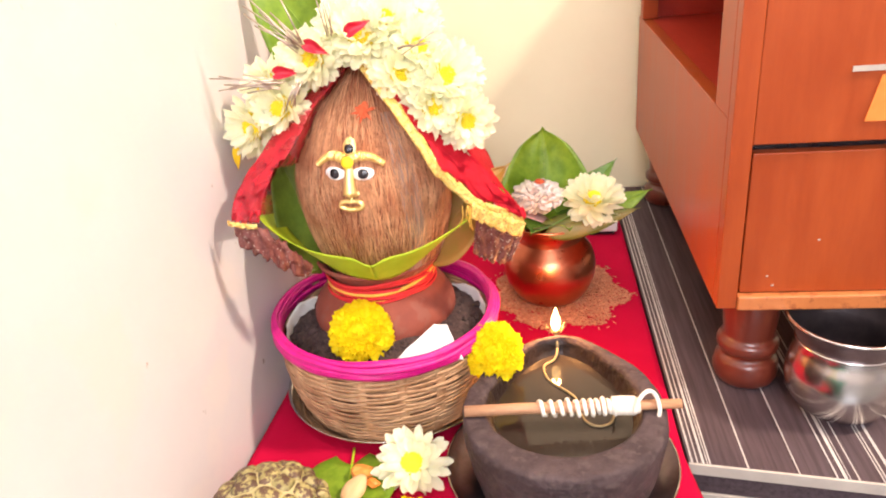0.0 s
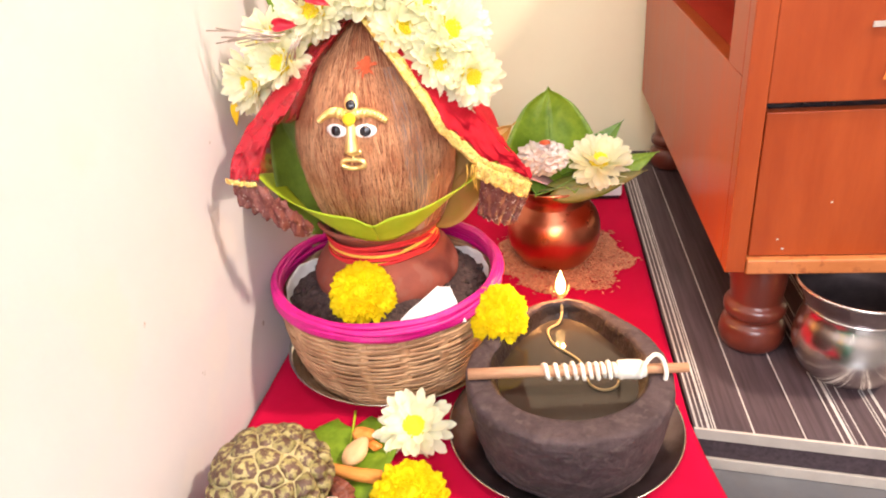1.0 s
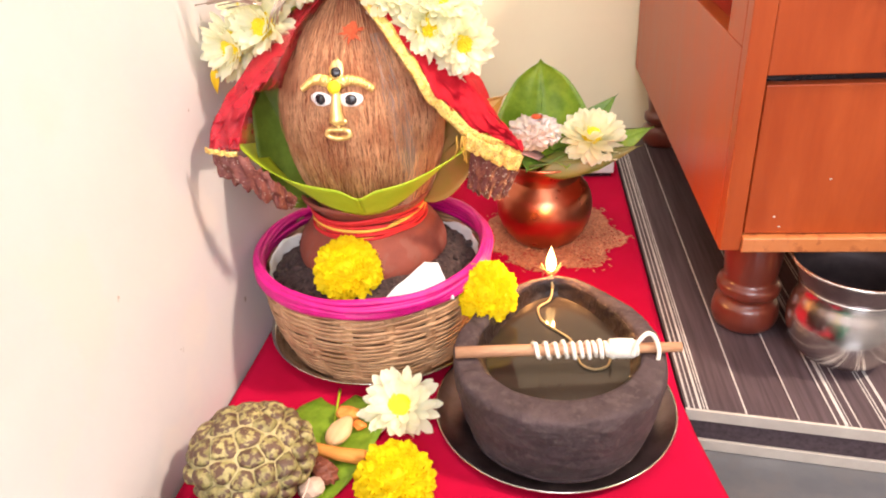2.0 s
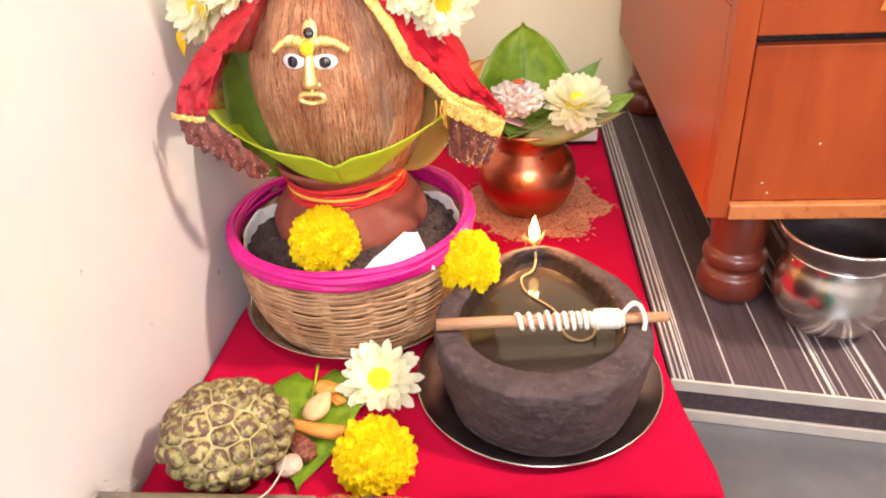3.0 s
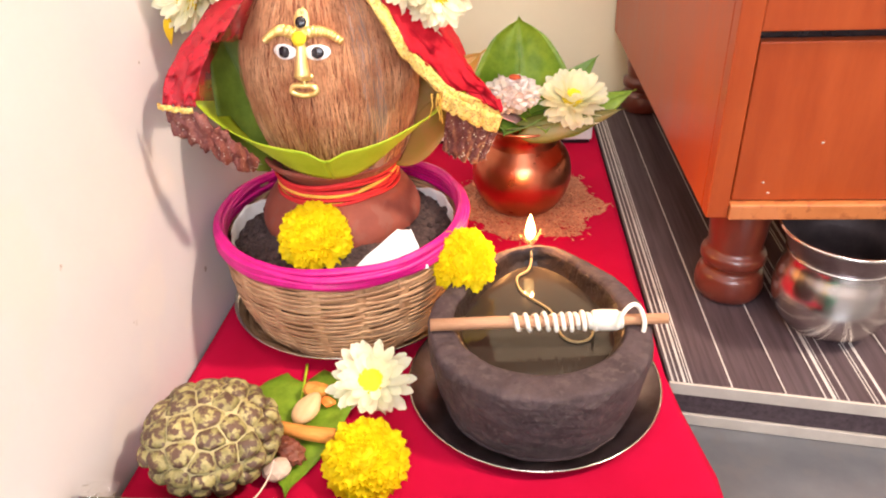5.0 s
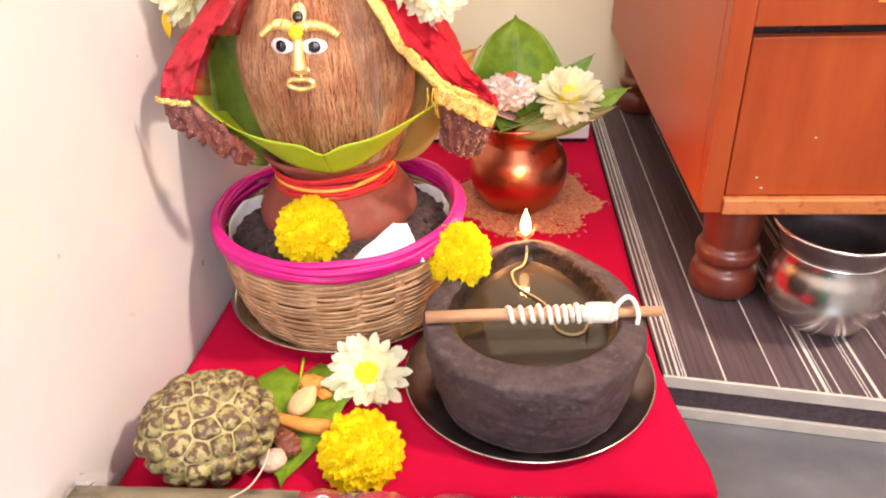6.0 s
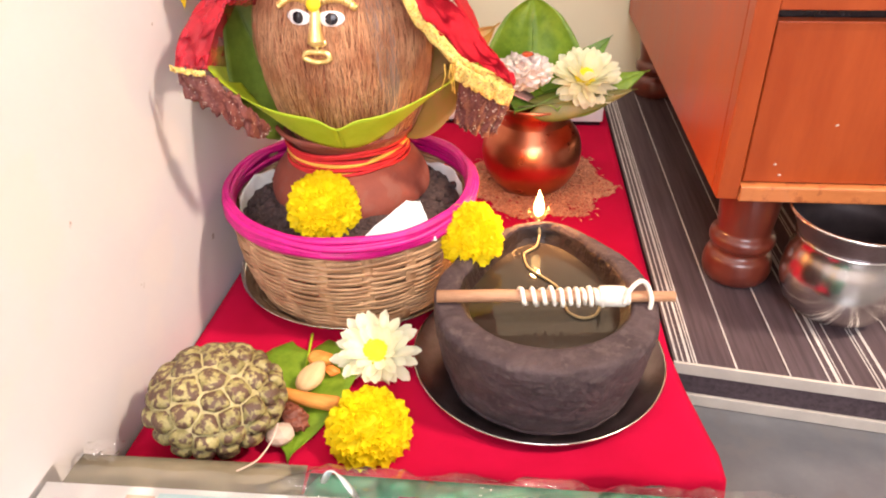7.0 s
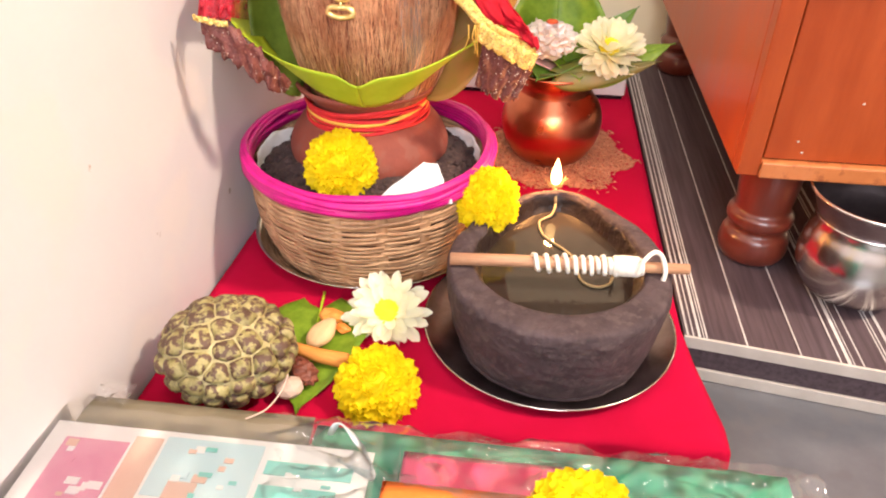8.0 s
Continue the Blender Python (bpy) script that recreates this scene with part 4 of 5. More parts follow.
def marigold(name, label, seed):
    random.seed(seed)
    t = thing(name, Matrix.Identity(4), label, "flower", "marigolds")
    pets = []
    for k in range(4):
        pets.append(part("petal", petal_bm(0.0096 + 0.0007 * k, 0.0080 - 0.0005 * k, 0.25 + 0.10 * k, 0.24, 0.30), PETALY, t))
    first = [True] * 4
    N = 298
    for i in range(N):
        c = 1 - 1.12 * (i + 0.5) / N
        sn = math.sqrt(max(0.0, 1 - c * c))
        a = i * 2.39996 + random.uniform(-0.15, 0.15)
        d = Vector((sn * math.cos(a), sn * math.sin(a), c))
        p = Vector((d.x * 0.0185, d.y * 0.0185, d.z * 0.0150 + 0.002))
        low = Vector((c * math.cos(a), c * math.sin(a), -sn))
        way = (d * (0.55 + 0.8 * (1 - sn)) + low * (0.28 + 0.80 * sn) + Vector((random.gauss(0, 0.14), random.gauss(0, 0.14), random.gauss(0, 0.14)))).normalized()
        m = along(p, p + way, d) @ pose(0, 0, 0, random.uniform(-25, 25), 0, 0) @ Matrix.Scale(random.uniform(0.85, 1.15) * (0.70 + 0.30 * sn), 4)
        q = random.randrange(4)
        if first[q]:
            pets[q].matrix_basis, first[q] = m, False
        else:
            twin(pets[q], m)
    part("heart", lathe([(0, 0.0), (0.012, 0.004), (0.0165, 0.008), (0.012, 0.0155), (0.006, 0.0205), (0, 0.0215)], 20), PETALY, t, "dense yellow heart")
    part("base", lathe([(0, -0.006), (0.004, -0.005), (0.008, 0.0), (0.0115, 0.004), (0, 0.006)], 16), LEAFPALE, t)
    return t


mari = marigold("marigold", "bright yellow marigold resting on basket soil", 5)
mari.matrix_basis = facing((-0.142, 0.503, 0.098), (-0.02, -0.80, 0.55), 20)
tagged(copy_thing(mari, facing((-0.0265, 0.503, 0.0770), (0.02, -0.85, 0.45), 100, 0.92)), "bright yellow marigold leaning on the stone lamp")
tagged(copy_thing(mari, facing((-0.088, 0.356, 0.010), (0.03, -0.42, 0.88), 200, 1.02)), "bright yellow marigold lying on the red cloth")

RINGS = [(19, 0.0305, 2, 0.0088), (18, 0.0275, 15, 0.0086), (14, 0.0215, 32, 0.0080)]
chry = chrysanthemum("chrysanthemum", "white chrysanthemum with yellow centre on the red cloth", "", RINGS, 0.0092, 8)
chry.matrix_basis = facing((-0.095, 0.436, 0.010), (0.02, -0.62, 0.78), 0, 1.03)
FLUFF = [(24, 0.0250, -14, 0.0082), (25, 0.0262, 6, 0.0082), (23, 0.0250, 24, 0.0078), (19, 0.0220, 42, 0.0074)]
garl = chrysanthemum("garland_flower", "fluffy white chrysanthemum with yellow heart in the garland", "garland flowers", FLUFF, 0.0125, 9)
spots = [(-0.2135, 0.538, 0.279, -0.45, -0.75, 0.1), (-0.199, 0.545, 0.308, -0.4, -0.7, 0.4), (-0.167, 0.552, 0.327, -0.3, -0.7, 0.5), (-0.132, 0.556, 0.350, -0.1, -0.75, 0.6),
         (-0.101, 0.556, 0.352, 0.15, -0.7, 0.65), (-0.077, 0.548, 0.331, 0.35, -0.75, 0.45), (-0.058, 0.542, 0.309, 0.5, -0.7, 0.35), (-0.0415, 0.536, 0.277, 0.35, -0.85, 0.0),
         (-0.091, 0.541, 0.314, 0.4, -0.8, 0.3), (-0.120, 0.585, 0.368, 0.0, -0.3, 0.9), (-0.082, 0.580, 0.347, 0.4, -0.3, 0.8), (-0.052, 0.565, 0.309, 0.7, -0.3, 0.6), (-0.066, 0.535, 0.290, 0.3, -0.9, 0.1), (-0.158, 0.540, 0.329, -0.2, -0.85, 0.3), (-0.186, 0.532, 0.294, -0.3, -0.85, 0.2), (-0.118, 0.548, 0.343, 0.1, -0.85, 0.4)]
garl.matrix_basis = facing(spots[0][:3], spots[0][3:], 0, 0.98)
for i, s in enumerate(spots[1:]):
    copy_thing(garl, facing(s[:3], s[3:], 40 * i, 0.90 + 0.05 * (i % 3)))
for i, (x, z, rot) in enumerate(((-0.1765, 0.322, 20), (-0.149, 0.343, -30), (-0.1155, 0.349, 60))):
    rp = part("rose_petal", heart(0.018, 0.0105, 0.9, 0.45, wave=0.5), PETALR, None, solid=0.0004)
    rp.matrix_basis = along((x - 0.008, 0.518, z + 0.003), (x + 0.012 * math.cos(radians(rot)), 0.517, z + 0.012 * math.sin(radians(rot))), (0.1, -1, 0.3))
    tagged(rp, "dark red rose petal tucked into the garland", "petal", "rose petals")
tin = thing("tinsel", pose(0, 0, 0), "thin silver tinsel sprays sticking out of the garland", "tinsel")
random.seed(12)
for cx, cz, dx, dz, n in ((-0.180, 0.318, -1.0, 0.06, 12), (-0.160, 0.345, -0.62, 0.75, 16), (-0.085, 0.338, 0.9, 0.25, 4), (-0.135, 0.352, -0.1, 1.0, 4), (-0.165, 0.318, -0.3, -0.5, 8)):
    for i in range(n):
        a = math.atan2(dz, dx) + random.gauss(0, 0.16)
        ln = random.uniform(0.022, 0.055) * (0.4 if n == 8 else 1)
        p0 = Vector((cx, 0.512, cz)) + Vector((random.uniform(-0.004, 0.004), random.uniform(-0.004, 0.004), random.uniform(-0.004, 0.004)))
        part("strand", tube([p0, p0 + Vector((ln * 0.5 * math.cos(a), -0.002, ln * 0.5 * math.sin(a))), p0 + Vector((ln * math.cos(a + 0.05), 0, ln * math.sin(a + 0.05)))], 0.0006, 4), SEQUIN, tin)
dr = part("fallen_petal", heart(0.020, 0.007, 0.3, 0.3), TURMERIC, None, solid=0.0004)
dr.matrix_basis = along((-0.234, 0.532, 0.262), (-0.236, 0.531, 0.240), (0.3, -1, 0))
tagged(dr, "narrow yellow petal hanging from the garland", "petal")

# ---- stone lamp ----
LX, LY = 0.030, 0.437
tray = thing("steel_tray", pose(0.028, 0.447, 0.001), "shallow round steel plate under the stone lamp", "plate")
# The plate's dark steel paints in the stone's reflection; the rim is plain steel.
part("plate", lathe([(0, 0.0), (0.084, 0.0), (0.0945, 0.0075), (0.0955, 0.0080), (0.0958, 0.0072), (0.0950, 0.0062), (0.085, -0.0006), (0, -0.0006)], 80), STEELSHADE, tray)
part("rim", tube([(0.0953 * math.cos(a * math.pi / 36), 0.0953 * math.sin(a * math.pi / 36), 0.0078) for a in range(72)], 0.0008, 6, closed=True), STEEL, tray, "bright rolled rim")
lamp = thing("stone_lamp", pose(LX, LY, 0.0016), "hollowed black stone oil lamp with a pointed spout", "oil lamp")


def stone_shape(r, a, z):
    k = min(1.0, max(0.0, (0.0795 - r) / 0.0225))
    if z < 0.06 and r > 0.0625:
        k = 0.0
    d = math.atan2(math.sin(a - math.pi / 2), math.cos(a - math.pi / 2))
    f = 1 + (0.33 + 0.27 * k) * math.exp(-(abs(d) / (0.62 - 0.08 * k)) ** 1.6)
    n = 0.0016 * noise.noise(Vector((math.cos(a) * 4, math.sin(a) * 4, z * 60))) + 0.0007 * noise.noise(Vector((math.cos(a) * 14, math.sin(a) * 14, z * 200)))
    rr = r * f + n
    return (rr * math.cos(a), rr * math.sin(a) + 0.009 * k, z + (0.6 * n if z > 0.05 else 0))


outer = rounded([(0.0660, 0.0), (0.0705, 0.004), (0.0735, 0.014), (0.0770, 0.032), (0.0797, 0.050), (0.0802, 0.0590), (0.0788, 0.0645), (0.0745, 0.0664), (0.0640, 0.0662), (0.0605, 0.0615), (0.0570, 0.0530), (0.052, 0.042)], 6)
part("bowl", lathe([(0.07, 0.0)] + outer + [(0.045, 0.034), (0.02, 0.031), (0.0, 0.030)], 128, stone_shape), STONE, lamp)
oil = lathe([(0.0, 0.0505), (0.03, 0.0505), (0.0553, 0.0505)], 96, lambda r, a, z: (lambda p, q: (p[0] * q, (p[1] - 0.009) * q + 0.009, z))(stone_shape(0.0562, a, 0.0505), r / 0.0553))
part("wet_lining", lathe(rounded([(0.0628, 0.0640), (0.0598, 0.0612), (0.0564, 0.0530), (0.0535, 0.0465)], 6), 128, stone_shape), WETSTONE, lamp, "oil-wet glossy inner wall")
part("oil", oil, OIL, lamp, "still dark lamp oil")
wick = rounded([(-0.002, 0.108, 0.0675), (-0.001, 0.098, 0.058), (-0.004, 0.088, 0.0525), (-0.0134, 0.0775, 0.0518), (-0.010, 0.058, 0.0515), (0.006, 0.040, 0.0515), (0.0125, 0.029, 0.0515), (0.017, 0.004, 0.0515), (0.027, -0.004, 0.0515), (0.037, 0.0, 0.0515), (0.0405, 0.008, 0.053), (0.040, 0.004, 0.064)], 8)
part("wick", tube(wick, 0.0010, 8), OILEDCOTTON, lamp, "oil-soaked cotton wick")
part("wick_tip", tube([(-0.001, 0.098, 0.0578), (-0.002, 0.108, 0.0675), (-0.002, 0.110, 0.071)], lambda k: 0.0012 - 0.0004 * k, 8), OILEDCOTTON, lamp, "pale wick end")
flame = part("flame", lathe(rounded([(0.0, 0.0), (0.0030, 0.0025), (0.0044, 0.007), (0.0039, 0.013), (0.0019, 0.020), (0.0, 0.0255)], 5), 24), FLAME, lamp, "small burning yellow flame")
flame.location = (-0.002, 0.110, 0.0685)
flame.visible_shadow = False
fray = bmesh.new()
random.seed(77)
for i in range(18):
    a, ln = random.uniform(0, 6.28), random.uniform(0.005, 0.012)
    p = Vector((-0.002 + random.uniform(-0.0015, 0.0015), 0.107, 0.064 + random.uniform(0, 0.004)))
    tube([p, p + Vector((0.6 * ln * math.cos(a), 0.3 * ln * math.sin(a), 0.55 * ln)), p + Vector((0.8 * ln * math.cos(a), 0.5 * ln * math.sin(a), 0.95 * ln))], 0.00022, 4, fray)
tagged(part("frayed_end", fray, OILEDCOTTON, lamp, "frayed singed wick end"), kind="stuff")
glow = bpy.data.lights.new("flame_light", "POINT")
glow.energy, glow.color, glow.shadow_soft_size = 0.6, (1.0, 0.46, 0.14), 0.004
new("flame_light", glow).location = (LX - 0.002, LY + 0.112, 0.092)

stick = thing("wooden_stick", pose(0.0365, 0.431, 0.0728), "bare wooden stick wound with white cotton thread", "stick")
part("stick", tube([(-0.0835, -0.005, 0), (-0.04, -0.002, 0.0004), (0.02, 0.001, 0.0), (0.0835, 0.005, 0.0)], lambda k: 0.0045 - 0.0006 * k + 0.0002 * math.sin(k * 23), 12), STICKWOOD, stick)
coil = []
for i in range(400):
    t = i / 399
    turns = 16 * (0.62 * t + 0.38 * t ** 2.2) * 2 * math.pi
    x = -0.026 + 0.081 * (t if t < 0.55 else 0.55 + (t - 0.55) * 0.92)
    r = 0.0053 + 0.0008 * math.sin(i * 0.7) + 0.0005 * math.sin(i * 0.13)
    coil.append((x, r * math.cos(turns) + x * 0.06, r * math.sin(turns)))
part("thread_coil", tube(coil, 0.0017, 6), COTTON, stick, "coil of white cotton thread")
part("thread_wrap", lathe([(0.0054, 0.0), (0.0072, 0.001), (0.0076, 0.008), (0.0074, 0.018), (0.0056, 0.020)], 24, lambda r, a, z: (0.030 + z, r * math.cos(a) + 0.002, r * math.sin(a) + 0.0005 * math.sin(z * 2500))), COTTON, stick, "tight white thread winding")
part("thread_loop", tube(rounded([(0.047, -0.006, 0.0), (0.050, -0.004, 0.010), (0.057, 0.001, 0.0145), (0.063, 0.003, 0.010), (0.066, -0.002, 0.002), (0.0655, -0.004, -0.005)], 8), 0.0017, 8), COTTON, stick, "loose end of white thread")

# ---- copper pot with its offering ----
QX, QY = 0.027, 0.730
lota = thing("copper_pot", pose(QX, QY, 0.004), "small polished copper pot standing on red rice", "pot")
lp = rounded([(0.024, 0.0), (0.038, 0.005), (0.050, 0.020), (0.0545, 0.036), (0.051, 0.052), (0.043, 0.062), (0.0375, 0.068), (0.0370, 0.073), (0.0405, 0.079), (0.0475, 0.085), (0.0490, 0.0865)], 5)
lp = [(r * 0.955, z * 1.16) for r, z in lp]
part("body", lathe([(0, 0)] + lp + [(0.0452, 0.1015), (0.034, 0.086), (0.039, 0.070), (0.047, 0.042), (0, 0.01)], 72), COPPER, lota)
part("rim", tube([(0.0466 * math.cos(a * math.pi / 30), 0.0466 * math.sin(a * math.pi / 30), 0.1007) for a in range(60)], 0.0012, 8, closed=True), COPPER, lota)

rb = bmesh.new()
random.seed(21)
for i in range(9000):
    a = random.uniform(0, 2 * math.pi)
    reach = 0.066 + 0.016 * abs(math.cos(3.5 * a + 0.4)) + 0.008 * noise.noise(Vector((math.cos(a) * 3, math.sin(a) * 3, 0)))
    r = reach * math.sqrt(random.random()) * (1.0 if random.random() < 0.97 else 1.12)
    x, y = 0.036 + r * math.cos(a), 0.742 + r * math.sin(a) * 1.02
    if (x - QX) ** 2 + (y - QY) ** 2 < 0.026 ** 2:
        continue
    h = 0.0046 * max(0.0, 1 - (r / reach) ** 3)
    b, ln, w = random.uniform(0, 6.28), random.uniform(0.0022, 0.0034), random.uniform(0.0007, 0.0010)
    d, p = Vector((math.cos(b), math.sin(b), random.uniform(-0.3, 0.3))), Vector((x, y, 0.0015 + h * random.random()))
    sd = Vector((-math.sin(b), math.cos(b), 0)) * w
    up = Vector((0, 0, w))
    A, B = rb.verts.new(p - d * ln), rb.verts.new(p + d * ln)
    ring = [rb.verts.new(p + sd), rb.verts.new(p + up), rb.verts.new(p - sd), rb.verts.new(p - up)]
    for q in range(4):
        rb.faces.new((A, ring[(q + 1) % 4], ring[q])), rb.faces.new((B, ring[q], ring[(q + 1) % 4]))
tagged(part("rice_grains", rb, RICE, None), "loose red-tinted rice grains heaped under the copper pot", "rice", kind="stuff")


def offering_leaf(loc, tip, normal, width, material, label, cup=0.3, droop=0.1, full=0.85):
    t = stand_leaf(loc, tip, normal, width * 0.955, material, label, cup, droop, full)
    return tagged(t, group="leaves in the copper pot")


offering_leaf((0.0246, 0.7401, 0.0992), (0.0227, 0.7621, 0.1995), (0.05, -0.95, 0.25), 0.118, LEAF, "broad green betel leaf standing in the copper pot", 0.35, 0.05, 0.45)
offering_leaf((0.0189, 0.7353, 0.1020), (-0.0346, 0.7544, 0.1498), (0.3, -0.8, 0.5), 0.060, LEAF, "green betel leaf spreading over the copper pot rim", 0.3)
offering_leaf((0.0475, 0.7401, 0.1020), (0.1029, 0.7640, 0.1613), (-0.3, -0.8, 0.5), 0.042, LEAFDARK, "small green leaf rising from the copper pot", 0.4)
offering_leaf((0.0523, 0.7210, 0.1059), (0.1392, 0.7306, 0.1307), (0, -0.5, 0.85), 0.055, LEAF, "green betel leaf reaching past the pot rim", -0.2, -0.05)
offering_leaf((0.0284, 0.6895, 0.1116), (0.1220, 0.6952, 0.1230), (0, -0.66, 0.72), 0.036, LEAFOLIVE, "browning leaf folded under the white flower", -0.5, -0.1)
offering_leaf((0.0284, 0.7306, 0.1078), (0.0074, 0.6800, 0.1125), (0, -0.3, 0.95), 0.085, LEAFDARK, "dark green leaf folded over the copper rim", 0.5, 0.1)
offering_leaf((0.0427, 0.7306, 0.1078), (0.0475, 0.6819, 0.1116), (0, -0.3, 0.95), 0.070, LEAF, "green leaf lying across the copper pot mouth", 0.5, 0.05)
foil = part("foil_ball", lump(0.026, 0.020, 0.017, 0.34, 6.0, 4, 3.3), FOIL, None, smooth=False)
foil.location = (0.0160, 0.7143, 0.1364)
tagged(foil, "crumpled silver foil parcel dusted with red powder", "foil parcel")
part("powder", lump(0.006, 0.005, 0.0022, 0.6, 3, 2, 1.0), VERMILION, foil, "red powder").location = (0.002, -0.003, 0.0185)
pk = part("pink_paper", grid(8, 8, lambda u, v: (-0.014 + 0.046 * u, 0.700 + 0.03 * v, 0.113 + 0.003 * math.sin(u * 5) + 0.010 * (1 - u) ** 3)), PINKPAPER, None, solid=0.0004)
tagged(pk, "pale pink paper under the foil parcel", "paper")
DOUBLE = [(24, 0.0250, -16, 0.0086), (26, 0.0262, 2, 0.0086), (25, 0.0256, 18, 0.0082), (22, 0.0236, 34, 0.0078), (17, 0.0200, 50, 0.0072)]
double = chrysanthemum("offering_flower", "full white chrysanthemum with pale yellow heart on leaves", "", DOUBLE, 0.0095, 14)
double.matrix_basis = facing((0.0733, 0.7086, 0.1288), (0.10, -0.42, 0.90), 33, 1.18)

# ---- custard apple ----
random.seed(31)
AX, AY, AZ, AR = -0.1905, 0.354, 0.0350, 0.0415
apple = thing("custard_apple", pose(AX, AY, AZ), "knobbly green custard apple with brown blotched scales", "fruit")
part("flesh", lump(AR * 1.005, AR * 0.985, AR * 0.705, 0.012, 2, 4), SKIN_GAP, apple)
NS = 84
axis = Vector((-0.35, -0.30, 0.88)).normalized()
qa = axis.to_track_quat("Z", "Y")
tips = []
for i in range(NS):
    zc = 1 - 2 * ((i + 0.5) / NS) ** 0.86
    a = i * 2.39996
    w = math.sqrt(max(0.0, 1 - zc * zc))
    d = qa @ Vector((w * math.cos(a), w * math.sin(a), zc))
    tips.append((d + Vector((random.gauss(0, 0.035), random.gauss(0, 0.035), random.gauss(0, 0.035)))).normalized())


def scale_bm(d, others, rise):
    """One knob: it fills its cell of the skin up to a pale groove and swells in the middle."""
    x = d.orthogonal().normalized()
    y = d.cross(x)
    bm = bmesh.new()
    rows = []
    for k, (f, h) in enumerate(((1.0, -0.12), (0.90, 0.30), (0.68, 0.74), (0.36, 0.95))):
        ring = []
        for q in range(16):
            a = 2 * math.pi * q / 16
            g = x * math.cos(a) + y * math.sin(a)
            reach = 0.42
            for o in others:
                e = o - d
                c = g.dot(e)
                if c > 1e-4:
                    reach = min(reach, 0.5 * e.dot(e) / c)
            p = (d + g * max(0.02, reach - 0.008) * f).normalized()
            lift = 1.0 + rise * h + 0.012 * noise.noise(p * 9)
            ring.append(bm.verts.new((p.x * AR * lift, p.y * AR * 0.98 * lift, p.z * AR * 0.70 * lift)))
        rows.append(ring)
    top = bm.verts.new((d.x * AR * (1 + rise), d.y * AR * 0.98 * (1 + rise), d.z * AR * 0.70 * (1 + rise)))
    for a, b in zip(rows, rows[1:]):
        for q in range(16):
            bm.faces.new((a[q], a[(q + 1) % 16], b[(q + 1) % 16], b[q]))
    for q in range(16):
        bm.faces.new((rows[-1][q], rows[-1][(q + 1) % 16], top))
    return bm


for i, d in enumerate(tips):
    near = [o for k, o in enumerate(tips) if k != i and (o - d).length < 0.9]
    part("scale", scale_bm(d, near, random.uniform(0.08, 0.13) + 0.06 * max(0.0, d.x - 0.2 * d.z)), SKIN_SCALE, apple)

# ---- small offerings on a leaf ----
bl = thing("betel_leaf", along((-0.150, 0.441, 0.004), (-0.1385, 0.330, 0.004), (0, 0, 1)), "green betel leaf lying flat on the red cloth", "leaf")
part("blade", heart(0.112, 0.088, 0.10, 0.0, 0.0, wave=0.12), LEAF, bl, solid=0.0006)
part("midrib", vein_bm(0.105, 0.1, 0.0), LEAFPALE, bl)
alm = part("almond", lump(0.0145, 0.0098, 0.0055, 0.05, 2, 3), ALMOND, None)
for v in alm.data.vertices:
    v.co.y *= 1 - 0.35 * (v.co.x / 0.0145) if v.co.x > 0 else 1
alm.matrix_basis = pose(-0.139, 0.405, 0.0115, 0, -14, 62)
tagged(alm, "pale brown almond kernel resting on the leaf", "almond")
root = thing("turmeric_root", pose(-0.1355, 0.380, 0.0125, 0, 2, -8), "dry orange turmeric root lying across the leaf", "root")
part("root", tube([(-0.026, 0.001, 0.0), (-0.012, 0.0, 0.0006), (0.003, -0.0006, 0.0), (0.022, 0.0, 0.0)], lambda k: 0.0052 + 0.0005 * math.sin(k * 14), 14), CINNAMON, root)
date_ = part("dry_date", lump(0.0135, 0.0082, 0.0070, 0.35, 3.4, 4, 2.0), RAISIN, None)
date_.matrix_basis = pose(-0.1425, 0.3635, 0.0115, 0, 5, -38)
tagged(date_, "wrinkled dark brown dried date on the leaf", "date")
sug = part("sugar_lump", lump(0.0100, 0.0085, 0.0070, 0.22, 1.3, 2, 5.0), LUMP, None, smooth=False)
sug.matrix_basis = pose(-0.1475, 0.3475, 0.0105, 0, 0, 20)
tagged(sug, "pale pinkish sugar lump on the leaf", "sugar")
nut = part("nut_piece", lump(0.0105, 0.0085, 0.0055, 0.45, 1.6, 2, 8.0), CINNAMON, None, smooth=False)
nut.matrix_basis = pose(-0.1375, 0.4255, 0.0105, 0, 10, 30)
tagged(nut, "broken orange-brown nut piece on the leaf", "nut")
bit = part("nut_piece", lump(0.0060, 0.0042, 0.0035, 0.4, 1.8, 2, 9.0), ORANGE_CHIP_LIT, None, smooth=False)
bit.matrix_basis = pose(-0.126, 0.415, 0.0085, 0, 0, -30)
tagged(bit, "small bright orange root chip on the leaf", "nut")

# ---- packets in front ----
random.seed(41)


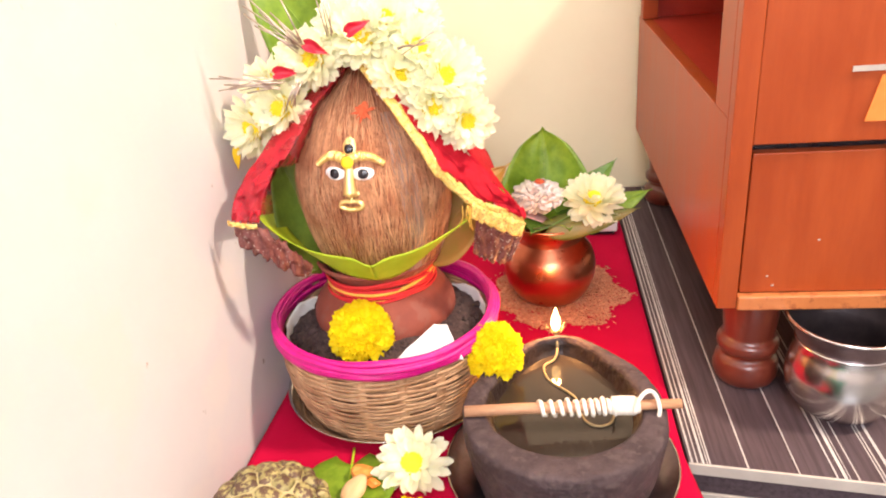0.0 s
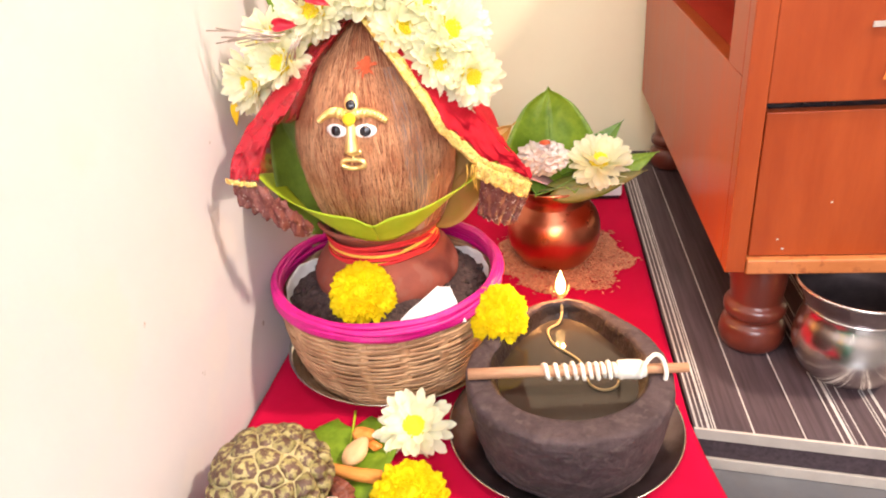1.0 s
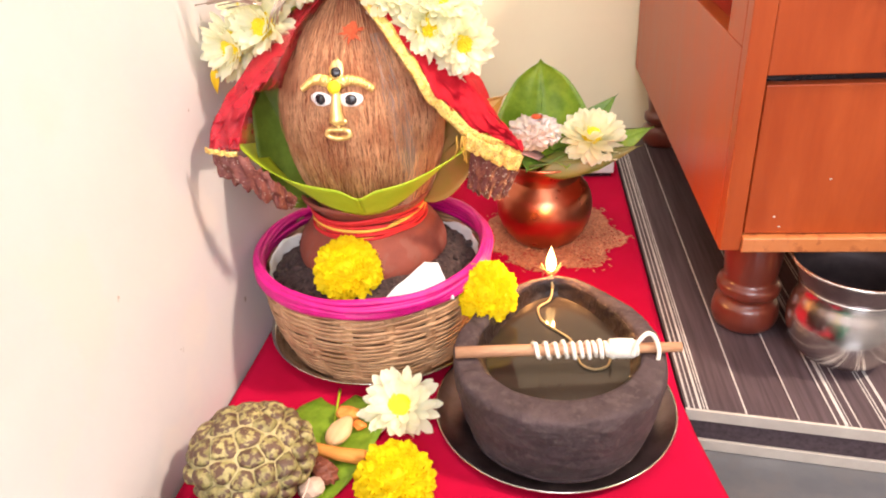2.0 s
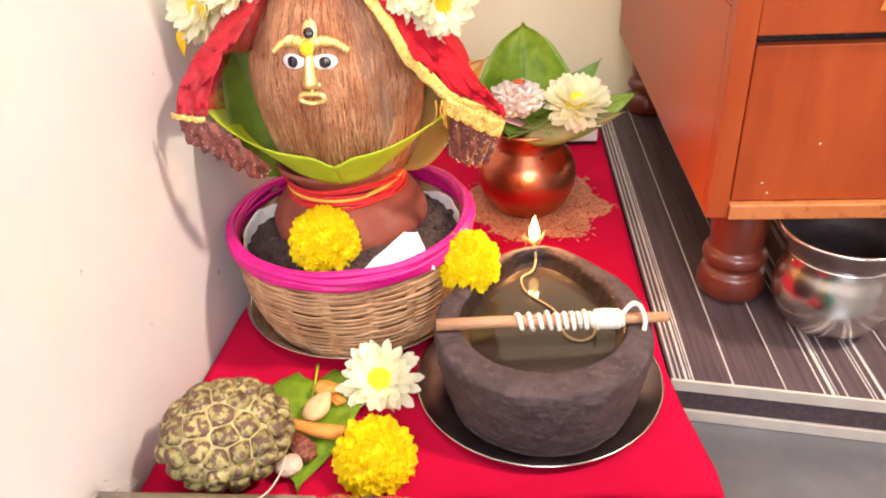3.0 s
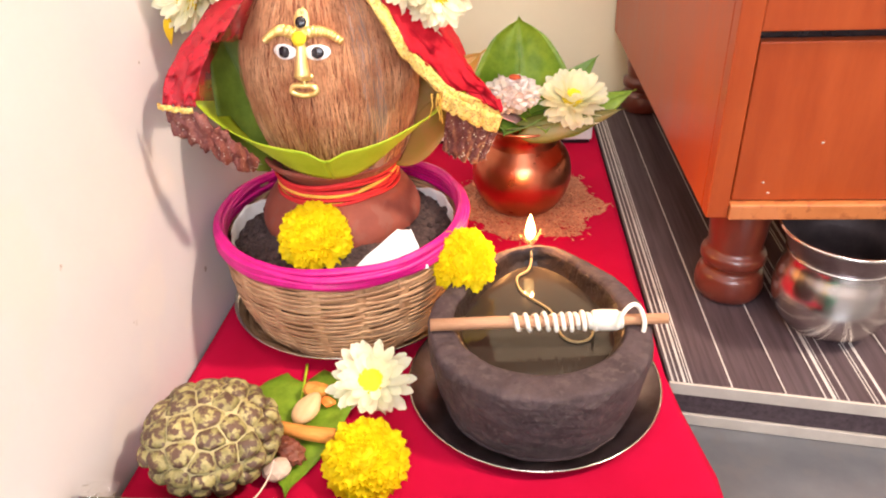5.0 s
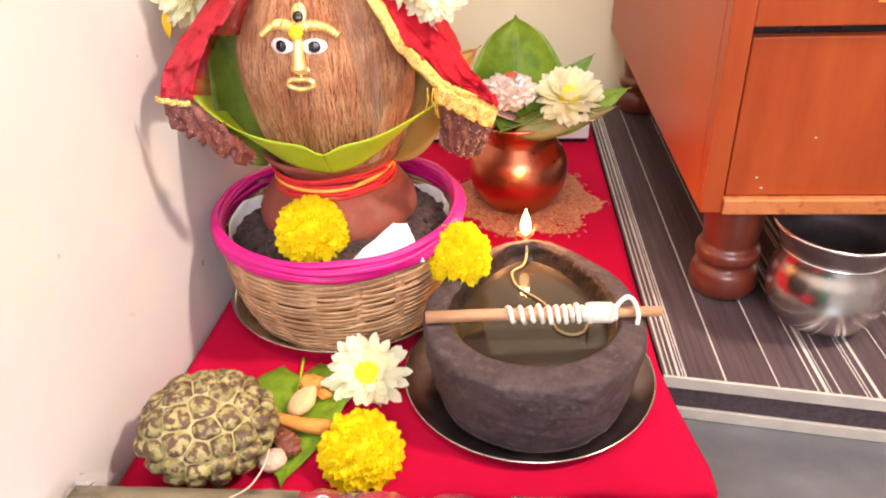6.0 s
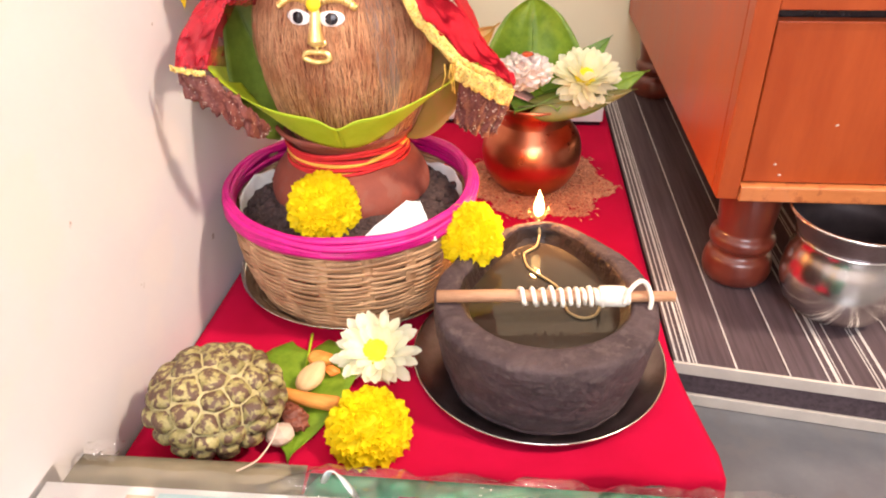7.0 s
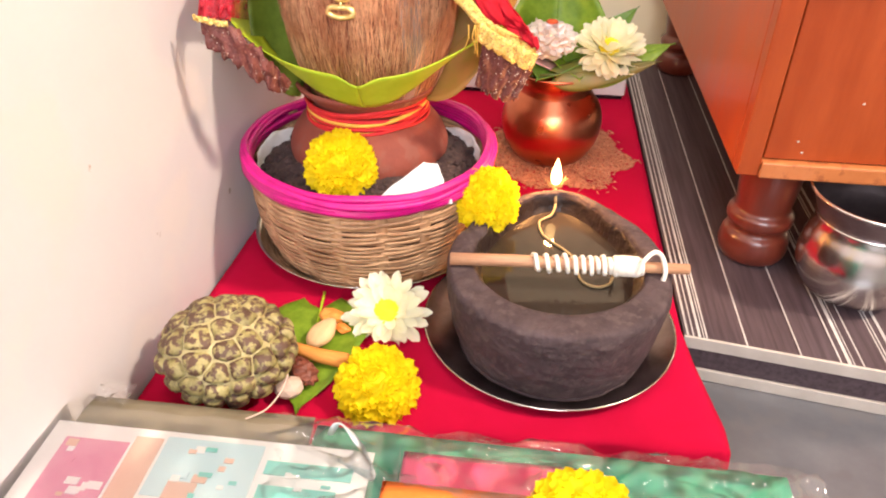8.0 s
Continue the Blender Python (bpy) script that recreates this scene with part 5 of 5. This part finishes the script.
def pillow(x0, x1, y0, y1, z0, z1, n=40, crease=0.0, seed=0.0, skew=0.0, full=0.35, open_sheet=False):
    """A soft folded pack: full in the middle, thin towards its edges."""
    bm = bmesh.new()

    def side(top):
        def f(u, v):
            e = min(1.0, 6 * min(u, 1 - u)) ** 0.5 * min(1.0, 6 * min(v, 1 - v)) ** 0.5
            x, y = x0 + (x1 - x0) * u, y0 + (y1 - y0) * v + skew * u
            mid = z0 + (z1 - z0) * full
            w = crease * ((0.9 - 2.6 * abs(noise.noise(Vector((x * 30 + y * 16 + seed, y * 52 - x * 10, seed))))) if open_sheet else noise.noise(Vector((x * 38 + seed, y * 60, seed)))) + crease * 0.5 * noise.noise(Vector((x * 110, y * 130 + seed, 2)))
            return (x, y, mid + (z1 - mid) * e + w * (0.4 + 0.6 * e)) if top else (x, y, mid + (z0 - mid) * e)
        return f
    grid(n, n // 2, side(True), bm)
    if not open_sheet:
        grid(n, n // 2, side(False), bm)
    bmesh.ops.remove_doubles(bm, verts=bm.verts, dist=0.0004)
    return bm


olive = part("folded_fabric", pillow(-0.258, -0.115, 0.075, 0.302, FL + 0.0005, 0.047, crease=0.001, full=0.86), OLIVECLOTH, None)
tagged(olive, "olive brown folded fabric piece on the floor", "fabric")
green = thing("fabric_packet", pose(0, 0, 0), "green folded fabric in a clear crinkled plastic bag", "packet", "fabric packets")
part("fabric", pillow(-0.112, 0.160, 0.060, 0.296, FL + 0.0005, 0.041, crease=0.0015, skew=-0.004, full=0.93), GREENCLOTH, green)
part("bag", pillow(-0.150, 0.178, 0.050, 0.300, FL + 0.0002, 0.0470, n=150, crease=0.0095, seed=3.0, skew=-0.004, full=0.88, open_sheet=True), FILM, green, "clear crinkled plastic bag", sheet=True)
card = thing("printed_card", pose(0, 0, 0.0008), "white printed card with pink and teal panels on the fabric", "card")


def card_piece(name, x0, x1, y0, y1, z0, z1, material, label=""):
    return part(name, prism([(x0, y0), (x1, y0), (x1, y1), (x0, y1)], z0, z1), material, card, label, smooth=False)


card_piece("board", -0.256, -0.071, 0.120, 0.268, 0.0475, 0.0485, CARDWHITE)
card_piece("pink_panel", -0.245, -0.208, 0.150, 0.257, 0.0485, 0.0490, CARDPINK, "pink printed panel")
card_piece("pink_panel", -0.245, -0.190, 0.130, 0.148, 0.0485, 0.0490, CARDPINK, "pink printed panel")
card_piece("tan_panel", -0.206, -0.190, 0.200, 0.262, 0.0485, 0.0490, CARDTAN, "tan printed panel")
card_piece("blue_panel", -0.188, -0.132, 0.225, 0.264, 0.0485, 0.0490, CARDBLUE, "pale blue printed panel")
card_piece("tan_panel", -0.176, -0.160, 0.185, 0.235, 0.0490, 0.0494, CARDTAN, "tan printed panel")
for k in range(6):
    card_piece("print_bar", -0.128, -0.080 - 0.006 * (k % 3), 0.246 - 0.016 * k, 0.255 - 0.016 * k, 0.0485, 0.0490, CARDTEAL, "teal printed bar")
random.seed(55)
for k in range(34):
    px, py = random.uniform(-0.243, -0.212), random.uniform(0.155, 0.252)
    card_piece("print_bar", px, px + random.uniform(0.003, 0.009), py, py + random.uniform(0.002, 0.007), 0.0489, 0.0492 + 0.00001 * k, random.choice((CARDWHITE, CARDPINK, CARDTAN, CARDWHITE)), "pale printed bar")
for k in range(26):
    px, py = random.uniform(-0.186, -0.140), random.uniform(0.160, 0.258)
    card_piece("print_bar", px, px + random.uniform(0.003, 0.008), py, py + random.uniform(0.002, 0.006), 0.0489, 0.0495 + 0.00001 * k, random.choice((CARDWHITE, CARDBLUE, CARDTAN, CARDTEAL)), "small printed bar")
for k in range(24):
    px, py = random.uniform(-0.128, -0.084), random.uniform(0.150, 0.256)
    card_piece("print_bar", px, px + random.uniform(0.002, 0.007), py, py + random.uniform(0.0015, 0.004), 0.0489, 0.0492 + 0.00001 * k, random.choice((CARDWHITE, CARDTEAL, CARDWHITE)), "small printed bar")
part("sleeve", grid(50, 20, lambda u, v: (-0.262 + 0.195 * u, 0.10 + 0.178 * v, 0.0505 + 0.0016 * noise.noise(Vector((u * 9, v * 7, 4))) + 0.0016)), FILM, card, "clear plastic sleeve", sheet=True)
pinkp = thing("fabric_packet", pose(0, 0, 0), "pink folded fabric piece under clear plastic", "packet", "fabric packets")
part("fabric", pillow(-0.055, 0.050, 0.150, 0.272, 0.0455, 0.0535, crease=0.0008), PINKCLOTH, pinkp)
part("bag", pillow(-0.058, 0.054, 0.145, 0.279, 0.0445, 0.0560, n=40, crease=0.003, seed=7.0, full=0.6, open_sheet=True), FILM, pinkp, "clear plastic wrap", sheet=True)
orange = part("folded_fabric", pillow(-0.062, 0.028, 0.080, 0.245, 0.0538, 0.0600, crease=0.0006), ORANGECLOTH, None)
tagged(orange, "orange folded fabric piece on the pink packet", "fabric")
tagged(copy_thing(mari, facing((0.041, 0.230, 0.050), (0.0, -0.40, 0.9), 60, 1.1)), "bright yellow marigold lying on the packets")
knot = rounded([(-0.100, 0.281, 0.045), (-0.096, 0.284, 0.0515), (-0.090, 0.280, 0.0535), (-0.082, 0.272, 0.0525), (-0.072, 0.260, 0.0505), (-0.070, 0.252, 0.050), (-0.080, 0.255, 0.050), (-0.090, 0.260, 0.0495)], 8)
part("bag_twist", tube(knot, lambda k: 0.0021 + 0.0010 * math.sin(k * 19), 8, flat=0.35), GLINTWHITE, green, "twisted plastic end, its highlight painted white")
wisp = part("dry_stalk", tube(rounded([(-0.160, 0.292, 0.052), (-0.150, 0.300, 0.053), (-0.1445, 0.312, 0.056), (-0.1425, 0.322, 0.061)], 6), 0.0005, 6), LUMP, None)
wisp.location = (0.010, -0.010, -0.002)
tagged(wisp, "thin dry stalk beside the custard apple", "stalk")
crum = part("plastic_scrap", grid(16, 16, lambda u, v: (0.022 * (u - 0.5), 0.016 * (v - 0.5), 0.004 + 0.005 * noise.noise(Vector((u * 4, v * 4, 6))))), FILM, None, sheet=True)
crum.location = (-0.2350, 0.293, 0.046)
tagged(crum, "crumpled clear plastic scrap beside the fruit", "plastic")
